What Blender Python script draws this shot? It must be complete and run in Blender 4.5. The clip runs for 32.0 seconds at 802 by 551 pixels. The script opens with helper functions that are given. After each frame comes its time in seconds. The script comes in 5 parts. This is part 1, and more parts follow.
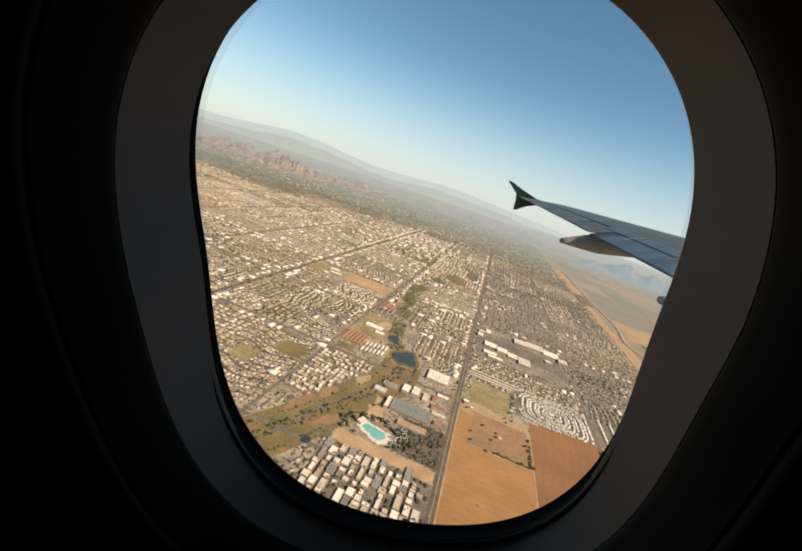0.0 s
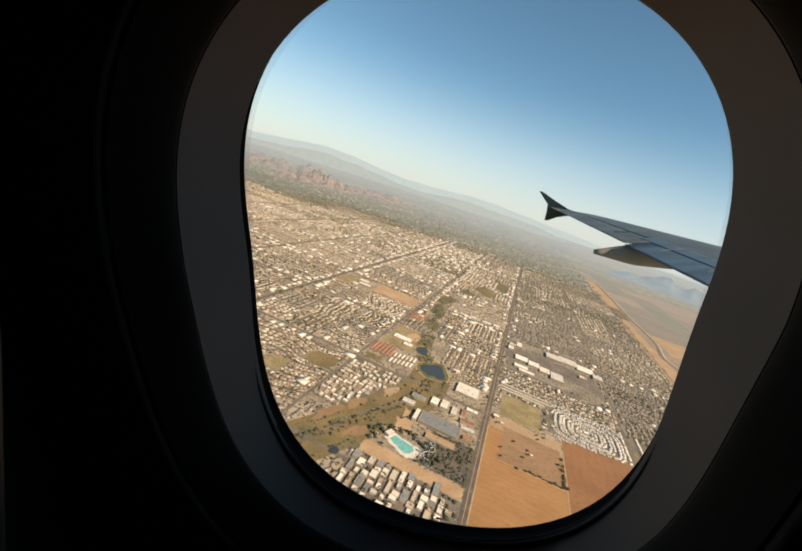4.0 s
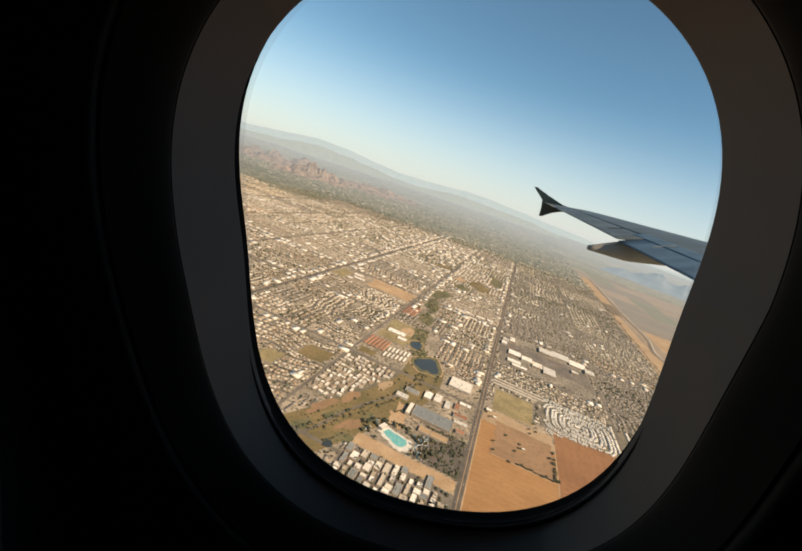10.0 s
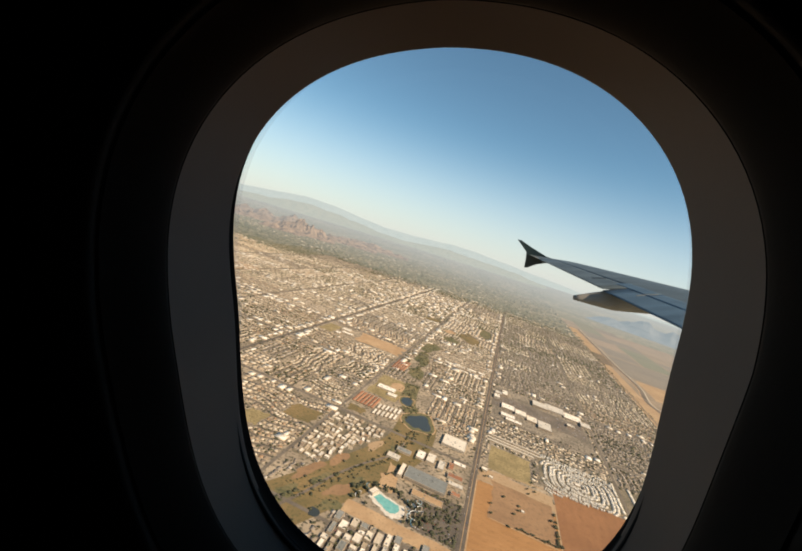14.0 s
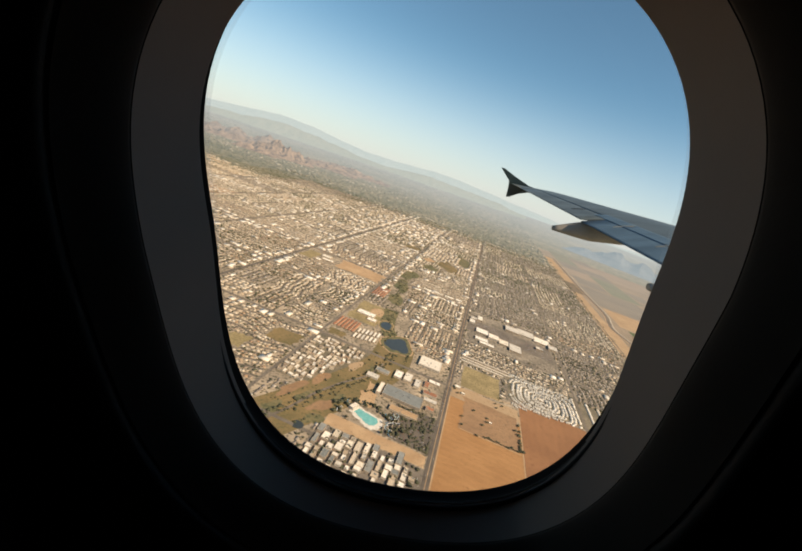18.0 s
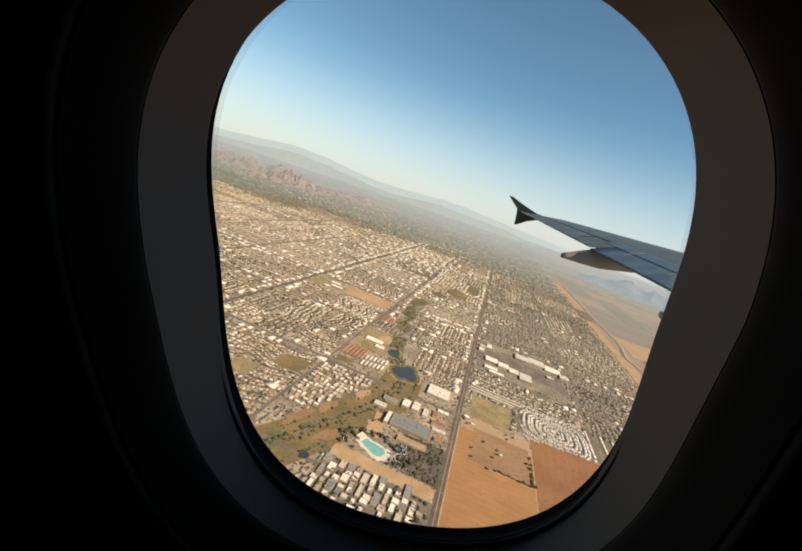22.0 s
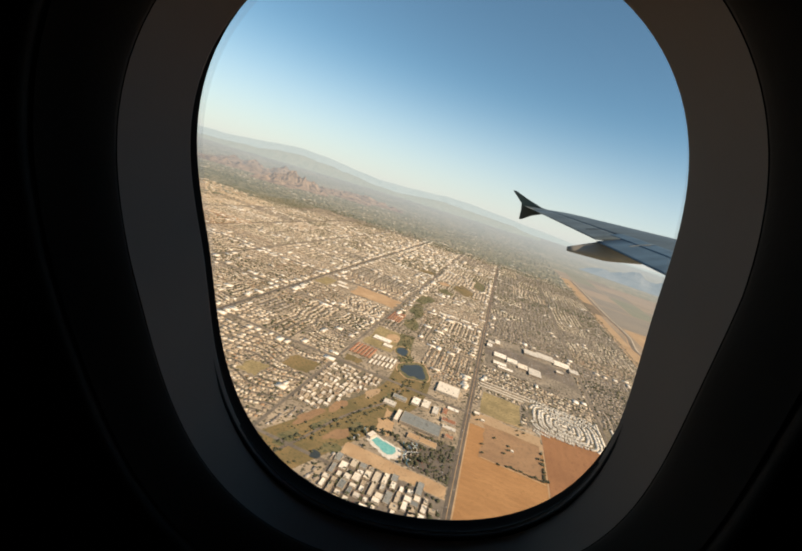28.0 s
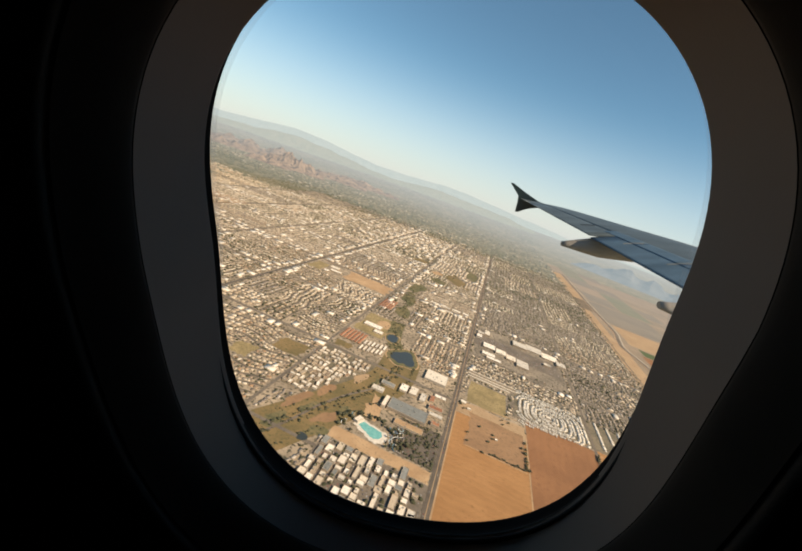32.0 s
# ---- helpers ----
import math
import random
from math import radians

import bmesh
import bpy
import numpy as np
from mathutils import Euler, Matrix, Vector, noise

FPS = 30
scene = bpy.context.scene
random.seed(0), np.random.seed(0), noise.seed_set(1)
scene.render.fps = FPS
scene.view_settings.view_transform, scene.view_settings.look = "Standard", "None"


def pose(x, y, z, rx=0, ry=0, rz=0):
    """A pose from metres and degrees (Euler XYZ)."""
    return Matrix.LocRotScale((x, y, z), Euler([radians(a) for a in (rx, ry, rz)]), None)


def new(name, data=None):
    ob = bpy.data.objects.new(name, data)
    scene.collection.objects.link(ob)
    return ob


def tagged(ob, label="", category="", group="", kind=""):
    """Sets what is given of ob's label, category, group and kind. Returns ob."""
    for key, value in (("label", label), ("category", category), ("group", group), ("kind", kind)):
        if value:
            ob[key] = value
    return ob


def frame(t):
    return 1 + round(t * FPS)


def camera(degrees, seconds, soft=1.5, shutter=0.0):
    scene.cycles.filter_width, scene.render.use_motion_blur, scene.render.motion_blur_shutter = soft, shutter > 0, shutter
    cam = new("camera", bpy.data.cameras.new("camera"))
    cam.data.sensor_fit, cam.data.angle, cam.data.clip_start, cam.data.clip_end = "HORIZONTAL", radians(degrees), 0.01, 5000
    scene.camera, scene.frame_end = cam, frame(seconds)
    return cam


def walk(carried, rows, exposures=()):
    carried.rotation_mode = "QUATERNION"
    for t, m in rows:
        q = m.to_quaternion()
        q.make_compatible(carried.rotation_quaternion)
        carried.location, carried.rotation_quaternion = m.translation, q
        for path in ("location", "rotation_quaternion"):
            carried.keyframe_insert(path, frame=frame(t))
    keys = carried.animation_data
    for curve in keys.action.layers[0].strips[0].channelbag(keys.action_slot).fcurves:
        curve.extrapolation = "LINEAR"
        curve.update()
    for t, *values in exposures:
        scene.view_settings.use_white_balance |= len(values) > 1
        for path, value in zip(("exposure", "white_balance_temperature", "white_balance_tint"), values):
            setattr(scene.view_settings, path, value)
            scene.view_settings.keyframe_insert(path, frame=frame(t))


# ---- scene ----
cam = camera(88.84, 32.0, soft=1.95)
# time, place, turn: a hand-held camera close to an aircraft cabin window
ROWS = [
    (0, 0.0042, 0.0100, 200.0069, 75.86, -18.18, 5.47),
    (0.5, 0.0032, 0.0085, 200.0080, 75.83, -18.46, 5.91),
    (1, 0.0029, 0.0071, 200.0090, 77.54, -17.73, 5.74),
    (1.5, 0.0035, 0.0042, 200.0071, 76.13, -18.14, 7.31),
    (2, 0.0048, 0.0025, 200.0042, 76.02, -16.34, 7.11),
    (2.5, 0.0060, 0.0040, 200.0033, 75.49, -16.64, 7.10),
    (3, 0.0069, 0.0056, 200.0034, 75.49, -16.11, 7.26),
    (3.5, 0.0055, 0.0037, 200.0023, 75.92, -16.60, 8.44),
    (5.5, -0.0011, -0.0121, 199.9987, 76.45, -18.22, 10.92),
    (6, -0.0010, -0.0155, 199.9976, 76.75, -18.01, 10.93),
    (6.5, 0.0015, -0.0151, 199.9965, 77.02, -18.56, 11.09),
    (7, 0.0044, -0.0141, 199.9955, 78.53, -18.96, 8.53),
    (7.5, 0.0050, -0.0129, 199.9954, 77.46, -19.34, 8.60),
    (8, 0.0039, -0.0110, 199.9963, 77.25, -19.44, 8.40),
    (8.5, 0.0011, -0.0055, 199.9981, 76.34, -19.41, 8.31),
    (9, -0.0006, -0.0010, 199.9988, 75.87, -19.42, 8.08),
    (9.5, 0.0022, -0.0008, 199.9985, 75.88, -19.36, 8.89),
    (10, 0.0051, -0.0022, 199.9972, 75.65, -18.01, 8.94),
    (10.5, 0.0024, -0.0018, 199.9972, 74.66, -18.40, 9.23),
    (11, -0.0000, -0.0009, 199.9973, 73.66, -19.34, 8.40),
    (11.5, 0.0016, 0.0006, 199.9992, 75.34, -18.35, 7.47),
    (12, 0.0040, 0.0023, 199.9992, 76.22, -17.82, 7.05),
    (12.5, 0.0032, 0.0040, 199.9953, 81.53, -19.68, 1.48),
    (13, 0.0023, 0.0027, 199.9935, 81.46, -17.85, 3.30),
    (13.5, 0.0014, -0.0022, 199.9987, 80.80, -18.50, 4.91),
    (14, 0.0013, -0.0054, 200.0058, 83.67, -17.17, 7.05),
    (14.5, 0.0022, -0.0002, 200.0056, 81.73, -16.56, 7.75),
    (15, 0.0034, 0.0060, 200.0033, 76.73, -17.46, 4.07),
    (15.5, 0.0028, 0.0073, 200.0014, 75.89, -18.20, 0.79),
    (17.5, -0.0002, 0.0014, 199.9997, 74.73, -18.48, 3.71),
    (18, -0.0004, 0.0003, 199.9998, 74.40, -18.55, 4.40),
    (18.5, -0.0004, -0.0002, 199.9999, 74.74, -18.86, 4.59),
    (19, 0.0002, -0.0000, 200.0000, 74.85, -18.65, 4.95),
    (19.5, 0.0009, 0.0007, 200.0000, 75.48, -18.90, 4.89),
    (20, 0.0013, 0.0014, 200.0001, 74.96, -18.40, 5.57),
    (20.5, 0.0005, 0.0010, 200.0002, 74.83, -18.72, 5.80),
    (21, 0.0001, 0.0010, 199.9992, 75.08, -18.90, 5.62),
    (21.5, 0.0013, 0.0020, 199.9983, 75.75, -18.59, 5.38),
    (22, 0.0029, 0.0031, 199.9984, 77.74, -18.54, 5.69),
    (22.5, 0.0033, 0.0031, 199.9994, 78.26, -18.40, 5.80),
    (23, 0.0030, 0.0028, 200.0004, 77.22, -19.29, 6.04),
    (23.5, 0.0022, 0.0024, 199.9993, 76.63, -18.50, 6.28),
    (24, 0.0018, 0.0021, 199.9983, 77.45, -19.48, 5.77),
    (24.5, 0.0025, 0.0017, 199.9983, 77.52, -19.00, 6.03),
    (25, 0.0037, 0.0015, 199.9984, 78.00, -19.32, 6.01),
    (25.5, 0.0049, 0.0015, 199.9978, 79.13, -17.25, 5.18),
    (27.5, 0.0115, 0.0046, 199.9948, 78.34, -16.34, 5.62),
    (28, 0.0127, 0.0066, 199.9952, 77.35, -16.83, 6.20),
    (28.5, 0.0097, 0.0091, 199.9983, 78.11, -16.92, 5.26),
    (29, 0.0055, 0.0124, 200.0013, 78.60, -18.18, 3.50),
    (29.5, -0.0006, 0.0150, 200.0014, 77.34, -19.96, 1.99),
    (30, -0.0054, 0.0175, 200.0015, 75.91, -22.41, 1.61),
    (30.5, -0.0051, 0.0171, 200.0015, 76.03, -21.02, 1.71),
    (31, -0.0035, 0.0160, 200.0005, 75.90, -22.30, 1.81),
    (31.5, -0.0021, 0.0124, 200.0015, 76.89, -21.39, 2.44),
    (32, -0.0011, 0.0088, 200.0025, 75.71, -19.37, 5.80),
]
walk(cam, [(t, pose(x, y, z, a, b, c)) for t, x, y, z, a, b, c in ROWS], exposures=[(0.0, 0.75, 6750, 14), (32.0, 0.75, 6750, 14)])

# ---- light: clear sky, low warm morning sun behind the aircraft ----
SUN_AZ, SUN_EL = 122.0, 40.0
world = bpy.data.worlds.new("sky")
scene.world = world
world.use_nodes = True
nt = world.node_tree
sky = nt.nodes.new("ShaderNodeTexSky")
sky.sky_type = 'NISHITA'
sky.sun_disc = False
sky.sun_elevation, sky.sun_rotation = radians(SUN_EL), radians(SUN_AZ)
sky.altitude, sky.air_density, sky.dust_density, sky.ozone_density = 2300, 1.0, 0.35, 0.7
nt.nodes["Background"].inputs["Strength"].default_value = 0.085
tint = nt.nodes.new("ShaderNodeMix")
tint.data_type, tint.blend_type = 'RGBA', 'MULTIPLY'
tint.inputs[0].default_value, tint.inputs[7].default_value = 1.0, (0.735, 1.0, 0.925, 1)
nt.links.new(sky.outputs[0], tint.inputs[6])
# a dusty haze layer, even all round, whitens the lowest part of the sky
way, split = nt.nodes.new("ShaderNodeTexCoord"), nt.nodes.new("ShaderNodeSeparateXYZ")
nt.links.new(way.outputs["Generated"], split.inputs[0])
rise = nt.nodes.new("ShaderNodeMapRange")
rise.interpolation_type = 'SMOOTHERSTEP'
for _k, _v in ((1, -0.10), (2, 0.30), (3, 0.92), (4, 0.0)):
    rise.inputs[_k].default_value = _v
nt.links.new(split.outputs[2], rise.inputs[0])
veil = nt.nodes.new("ShaderNodeMix")
veil.data_type = 'RGBA'
veil.inputs[7].default_value = (5.0, 5.1, 5.1, 1)
nt.links.new(rise.outputs[0], veil.inputs[0])
nt.links.new(tint.outputs[2], veil.inputs[6])
nt.links.new(veil.outputs[2], nt.nodes["Background"].inputs["Color"])
sun_data = bpy.data.lights.new("sun", 'SUN')
sun_data.energy, sun_data.angle, sun_data.color = 4.4, radians(0.53), (1.0, 0.80, 0.545)
sun = new("sun", sun_data)
to_sun = Vector((math.sin(radians(SUN_AZ)) * math.cos(radians(SUN_EL)), math.cos(radians(SUN_AZ)) * math.cos(radians(SUN_EL)), math.sin(radians(SUN_EL))))
sun.matrix_world = Matrix.Translation((200, -200, 600)) @ to_sun.to_track_quat("Z", "Y").to_matrix().to_4x4()


# ---- materials ----
def material(name):
    m = bpy.data.materials.new(name)
    m.use_nodes = True
    return m, m.node_tree.nodes, m.node_tree.links, m.node_tree.nodes["Principled BSDF"]


def ramp(nodes, stops, constant=False):
    r = nodes.new("ShaderNodeValToRGB")
    r.color_ramp.interpolation = 'CONSTANT' if constant else 'LINEAR'
    e = r.color_ramp.elements
    while len(e) < len(stops):
        e.new(0.5)
    for el, (p, c) in zip(e, stops):
        el.position, el.color = p, (*c, 1)
    return r


def noise_node(nodes, links, scale, detail=4, rough=0.55, coord="Object"):
    tc = nodes.new("ShaderNodeTexCoord")
    n = nodes.new("ShaderNodeTexNoise")
    n.inputs["Scale"].default_value, n.inputs["Detail"].default_value, n.inputs["Roughness"].default_value = scale, detail, rough
    links.new(tc.outputs[coord], n.inputs["Vector"])
    return n


def mix_colour(nodes, links, fac, a, b, blend='MIX'):
    m = nodes.new("ShaderNodeMix")
    m.data_type, m.blend_type = 'RGBA', blend
    for socket, v in ((m.inputs[0], fac), (m.inputs[6], a), (m.inputs[7], b)):
        if isinstance(v, bpy.types.NodeSocket):
            links.new(v, socket)
        elif isinstance(v, (int, float)):
            socket.default_value = v
        else:
            socket.default_value = (*v, 1)
    return m.outputs[2]


def bump(nodes, links, bsdf, height, strength, distance):
    b = nodes.new("ShaderNodeBump")
    b.inputs["Strength"].default_value, b.inputs["Distance"].default_value = strength, distance
    links.new(height, b.inputs["Height"])
    links.new(b.outputs[0], bsdf.inputs["Normal"])


def mottled(name, dark, light, scale, fine_dark=None, fine_scale=1.0, fine_at=0.55, rough=0.9, bump_at=0.0):
    """A surface with stains at one scale and specks at another."""
    m, nodes, links, bsdf = material(name)
    big = noise_node(nodes, links, scale, 5)
    r = ramp(nodes, [(0.35, dark), (0.65, light)])
    links.new(big.outputs[0], r.inputs[0])
    col = r.outputs[0]
    small = noise_node(nodes, links, fine_scale, 3, 0.6)
    if fine_dark:
        s = ramp(nodes, [(fine_at - 0.03, (0, 0, 0)), (fine_at + 0.05, (1, 1, 1))])
        links.new(small.outputs[0], s.inputs[0])
        col = mix_colour(nodes, links, s.outputs[0], col, fine_dark)
    links.new(col, bsdf.inputs["Base Color"])
    bsdf.inputs["Roughness"].default_value = rough
    if bump_at:
        bump(nodes, links, bsdf, small.outputs[0], 0.5, bump_at)
    return m


def harrowed(m, scale, turn, strength):
    """Fine straight machine lines and broad passes on a bare field."""
    nodes, links, bsdf = m.node_tree.nodes, m.node_tree.links, m.node_tree.nodes["Principled BSDF"]
    old = bsdf.inputs["Base Color"].links[0].from_socket
    tc, mp = nodes.new("ShaderNodeTexCoord"), nodes.new("ShaderNodeMapping")
    mp.inputs["Rotation"].default_value = (0, 0, turn)
    links.new(tc.outputs["Object"], mp.inputs[0])
    for sc, dist, amount in ((scale, 2.0, strength), (scale * 0.13, 5.0, strength * 1.3)):
        w = nodes.new("ShaderNodeTexWave")
        w.inputs["Scale"].default_value, w.inputs["Distortion"].default_value, w.inputs["Detail"].default_value = sc, dist, 3
        links.new(mp.outputs[0], w.inputs["Vector"])
        r = ramp(nodes, [(0.2, (1 - amount,) * 3), (0.8, (1, 1, 1))])
        links.new(w.outputs["Fac"], r.inputs[0])
        old = mix_colour(nodes, links, 1.0, old, r.outputs[0], 'MULTIPLY')
    links.new(old, bsdf.inputs["Base Color"])
    return m


def island_paint(name, colours, rough=0.8, dirt=0.25, scale=0.8):
    """Each loose piece of a joined mesh, or each object, takes its own colour from the list."""
    m, nodes, links, bsdf = material(name)
    geo, info = nodes.new("ShaderNodeNewGeometry"), nodes.new("ShaderNodeObjectInfo")
    add = nodes.new("ShaderNodeMath")
    add.operation = 'ADD'
    links.new(geo.outputs["Random Per Island"], add.inputs[0])
    links.new(info.outputs["Random"], add.inputs[1])
    fr = nodes.new("ShaderNodeMath")
    fr.operation = 'FRACT'
    links.new(add.outputs[0], fr.inputs[0])
    r = ramp(nodes, [(i / len(colours), c) for i, c in enumerate(colours)], True)
    links.new(fr.outputs[0], r.inputs[0])
    n = noise_node(nodes, links, scale, 4)
    d = ramp(nodes, [(0.3, (1 - dirt,) * 3), (0.7, (1, 1, 1))])
    links.new(n.outputs[0], d.inputs[0])
    links.new(mix_colour(nodes, links, 1.0, r.outputs[0], d.outputs[0], 'MULTIPLY'), bsdf.inputs["Base Color"])
    bsdf.inputs["Roughness"].default_value = rough
    return m


def haze_mix(m, colour, strength, share):
    """Paints haze on the plain backdrop ranges: a fixed share of sky-toned emission."""
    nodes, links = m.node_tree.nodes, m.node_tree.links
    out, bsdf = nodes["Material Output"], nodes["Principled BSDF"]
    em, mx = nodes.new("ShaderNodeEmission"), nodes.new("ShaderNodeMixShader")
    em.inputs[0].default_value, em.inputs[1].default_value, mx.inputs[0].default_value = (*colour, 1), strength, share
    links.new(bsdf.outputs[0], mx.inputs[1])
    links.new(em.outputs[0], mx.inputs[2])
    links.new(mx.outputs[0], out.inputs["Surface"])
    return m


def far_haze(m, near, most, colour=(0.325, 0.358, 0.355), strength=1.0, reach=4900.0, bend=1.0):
    """Paints haze as emission on open land, far town and mountains, more with distance."""
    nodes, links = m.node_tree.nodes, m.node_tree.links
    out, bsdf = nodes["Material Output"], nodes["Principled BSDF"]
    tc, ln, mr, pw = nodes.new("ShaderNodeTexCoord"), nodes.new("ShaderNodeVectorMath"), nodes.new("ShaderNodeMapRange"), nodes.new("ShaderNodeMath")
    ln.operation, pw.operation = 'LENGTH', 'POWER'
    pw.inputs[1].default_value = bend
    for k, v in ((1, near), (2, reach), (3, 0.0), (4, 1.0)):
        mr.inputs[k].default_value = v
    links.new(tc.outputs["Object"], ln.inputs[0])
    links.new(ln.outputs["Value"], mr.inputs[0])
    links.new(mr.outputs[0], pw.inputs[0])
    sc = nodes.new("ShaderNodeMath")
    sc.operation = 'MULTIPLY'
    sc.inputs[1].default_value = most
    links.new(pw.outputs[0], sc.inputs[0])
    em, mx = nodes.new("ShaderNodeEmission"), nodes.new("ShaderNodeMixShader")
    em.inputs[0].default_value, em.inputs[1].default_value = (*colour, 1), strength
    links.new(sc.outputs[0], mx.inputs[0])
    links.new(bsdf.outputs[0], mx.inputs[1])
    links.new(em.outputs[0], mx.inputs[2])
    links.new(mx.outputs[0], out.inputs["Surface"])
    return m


GRID_TURN = radians(9.0)
M_CITY = mottled("dusty_yards", (0.205, 0.168, 0.122), (0.40, 0.325, 0.235), 0.04, (0.06, 0.058, 0.038), 0.3, 0.55)
M_DESERT = mottled("desert_soil", (0.30, 0.17, 0.085), (0.42, 0.255, 0.13), 0.012, (0.17, 0.12, 0.06), 0.25, 0.62, bump_at=1.0)
M_FARPLAIN = mottled("far_plain", (0.16, 0.155, 0.10), (0.28, 0.24, 0.165), 0.005, (0.13, 0.132, 0.085), 0.05, 0.53)
# paleness of the far plain, fields and scrub is haze painted by far_haze
M_HAZEPLAIN = far_haze(mottled("hazed_far_plain", (0.15, 0.15, 0.10), (0.28, 0.245, 0.17), 0.004, (0.125, 0.132, 0.09), 0.03, 0.52), 1500, 0.86)
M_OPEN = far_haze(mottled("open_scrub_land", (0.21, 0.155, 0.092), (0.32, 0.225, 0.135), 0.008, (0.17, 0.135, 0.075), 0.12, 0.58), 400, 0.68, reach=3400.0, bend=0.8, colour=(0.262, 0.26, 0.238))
M_RIVERBED = mottled("dark_canal_bed", (0.13, 0.105, 0.085), (0.20, 0.165, 0.13), 0.05, (0.10, 0.085, 0.068), 0.3, 0.56)
M_FALLOW = mottled("grey_fallow_field", (0.135, 0.105, 0.075), (0.19, 0.15, 0.105), 0.03, (0.11, 0.09, 0.062), 0.3, 0.58)
M_STUBBLE = mottled("tan_stubble_field", (0.31, 0.215, 0.128), (0.385, 0.275, 0.165), 0.02, (0.26, 0.175, 0.095), 0.25, 0.6)
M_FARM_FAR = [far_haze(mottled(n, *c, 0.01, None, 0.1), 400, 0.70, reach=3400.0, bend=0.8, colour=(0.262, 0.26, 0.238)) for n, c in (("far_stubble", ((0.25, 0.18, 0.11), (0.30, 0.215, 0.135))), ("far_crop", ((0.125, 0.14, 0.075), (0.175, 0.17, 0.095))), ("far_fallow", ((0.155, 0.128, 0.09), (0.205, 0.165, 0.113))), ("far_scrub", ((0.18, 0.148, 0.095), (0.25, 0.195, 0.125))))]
M_FIELD = mottled("bare_field_soil", (0.295, 0.152, 0.058), (0.37, 0.198, 0.08), 0.025, (0.26, 0.135, 0.052), 0.4, 0.6)
M_FIELD_DARK = mottled("damp_field_soil", (0.21, 0.10, 0.044), (0.275, 0.135, 0.06), 0.02, (0.19, 0.09, 0.04), 0.3, 0.6)
harrowed(M_FIELD, 0.35, GRID_TURN + 1.5708, 0.05)
harrowed(M_FIELD_DARK, 0.3, GRID_TURN, 0.035)
M_LOT = mottled("trampled_lot", (0.225, 0.135, 0.073), (0.30, 0.185, 0.10), 0.03, (0.18, 0.115, 0.065), 0.35, 0.58)
M_DRYGRASS = mottled("dry_grass", (0.125, 0.10, 0.042), (0.225, 0.155, 0.068), 0.035, (0.10, 0.09, 0.036), 0.4, 0.57)
M_GREEN = mottled("green_crop", (0.055, 0.085, 0.03), (0.085, 0.115, 0.045), 0.04, (0.04, 0.06, 0.02), 0.5, 0.6)
M_PLOT = mottled("yellow_dry_plot", (0.21, 0.165, 0.08), (0.32, 0.25, 0.125), 0.06, (0.15, 0.125, 0.058), 0.4, 0.56)
M_CITY_EAST = mottled("grey_brown_yards", (0.165, 0.14, 0.108), (0.31, 0.262, 0.20), 0.04, (0.06, 0.06, 0.045), 0.3, 0.55)
M_PARK = mottled("watered_park_grass", (0.095, 0.098, 0.045), (0.185, 0.148, 0.072), 0.04, (0.07, 0.075, 0.035), 0.25, 0.55)
M_TAN = mottled("bare_gravel", (0.34, 0.22, 0.12), (0.45, 0.31, 0.18), 0.05, (0.24, 0.17, 0.1), 0.5, 0.6)
M_ASPHALT = mottled("asphalt", (0.12, 0.102, 0.082), (0.185, 0.157, 0.125), 0.05, (0.09, 0.078, 0.064), 0.5, 0.58)
M_STREET = mottled("street_asphalt", (0.085, 0.073, 0.06), (0.135, 0.113, 0.09), 0.08, (0.07, 0.06, 0.05), 1.2, 0.6)
M_LANES = mottled("dusty_lanes", (0.12, 0.105, 0.075), (0.22, 0.18, 0.125), 0.06, (0.08, 0.08, 0.05), 0.5, 0.55)
M_CONCRETE = mottled("pale_concrete", (0.36, 0.32, 0.26), (0.48, 0.43, 0.35), 0.3, (0.3, 0.27, 0.22), 2.0, 0.6)
M_DECK = mottled("white_pool_deck", (0.52, 0.49, 0.43), (0.66, 0.62, 0.55), 0.3, (0.40, 0.37, 0.31), 0.8, 0.62)
M_WATER, _n, _l, _b = material("pond_water")
_b.inputs["Base Color"].default_value, _b.inputs["Roughness"].default_value = (0.042, 0.05, 0.049, 1), 0.3
_b.inputs["Specular IOR Level"].default_value = 0.5
_w = noise_node(_n, _l, 1.5, 3)
bump(_n, _l, _b, _w.outputs[0], 0.25, 0.05)
M_POOL, _n, _l, _b = material("pool_water")
_w = noise_node(_n, _l, 0.4, 3)
_r = ramp(_n, [(0.35, (0.12, 0.36, 0.35)), (0.65, (0.20, 0.46, 0.44))])
_l.new(_w.outputs[0], _r.inputs[0])
_l.new(_r.outputs[0], _b.inputs["Base Color"])
_b.inputs["Roughness"].default_value = 0.12
ROOFS = [(0.56, 0.465, 0.345), (0.33, 0.24, 0.16), (0.46, 0.365, 0.255), (0.28, 0.215, 0.155), (0.52, 0.42, 0.30), (0.36, 0.23, 0.135), (0.41, 0.345, 0.265), (0.68, 0.595, 0.47), (0.24, 0.19, 0.14)]
M_ROOF = island_paint("house_roofs", ROOFS)
M_ROOF_BROWN = island_paint("brown_house_roofs", [(0.25, 0.21, 0.17), (0.30, 0.255, 0.205), (0.21, 0.18, 0.15), (0.36, 0.31, 0.255), (0.27, 0.225, 0.18), (0.46, 0.41, 0.35)])
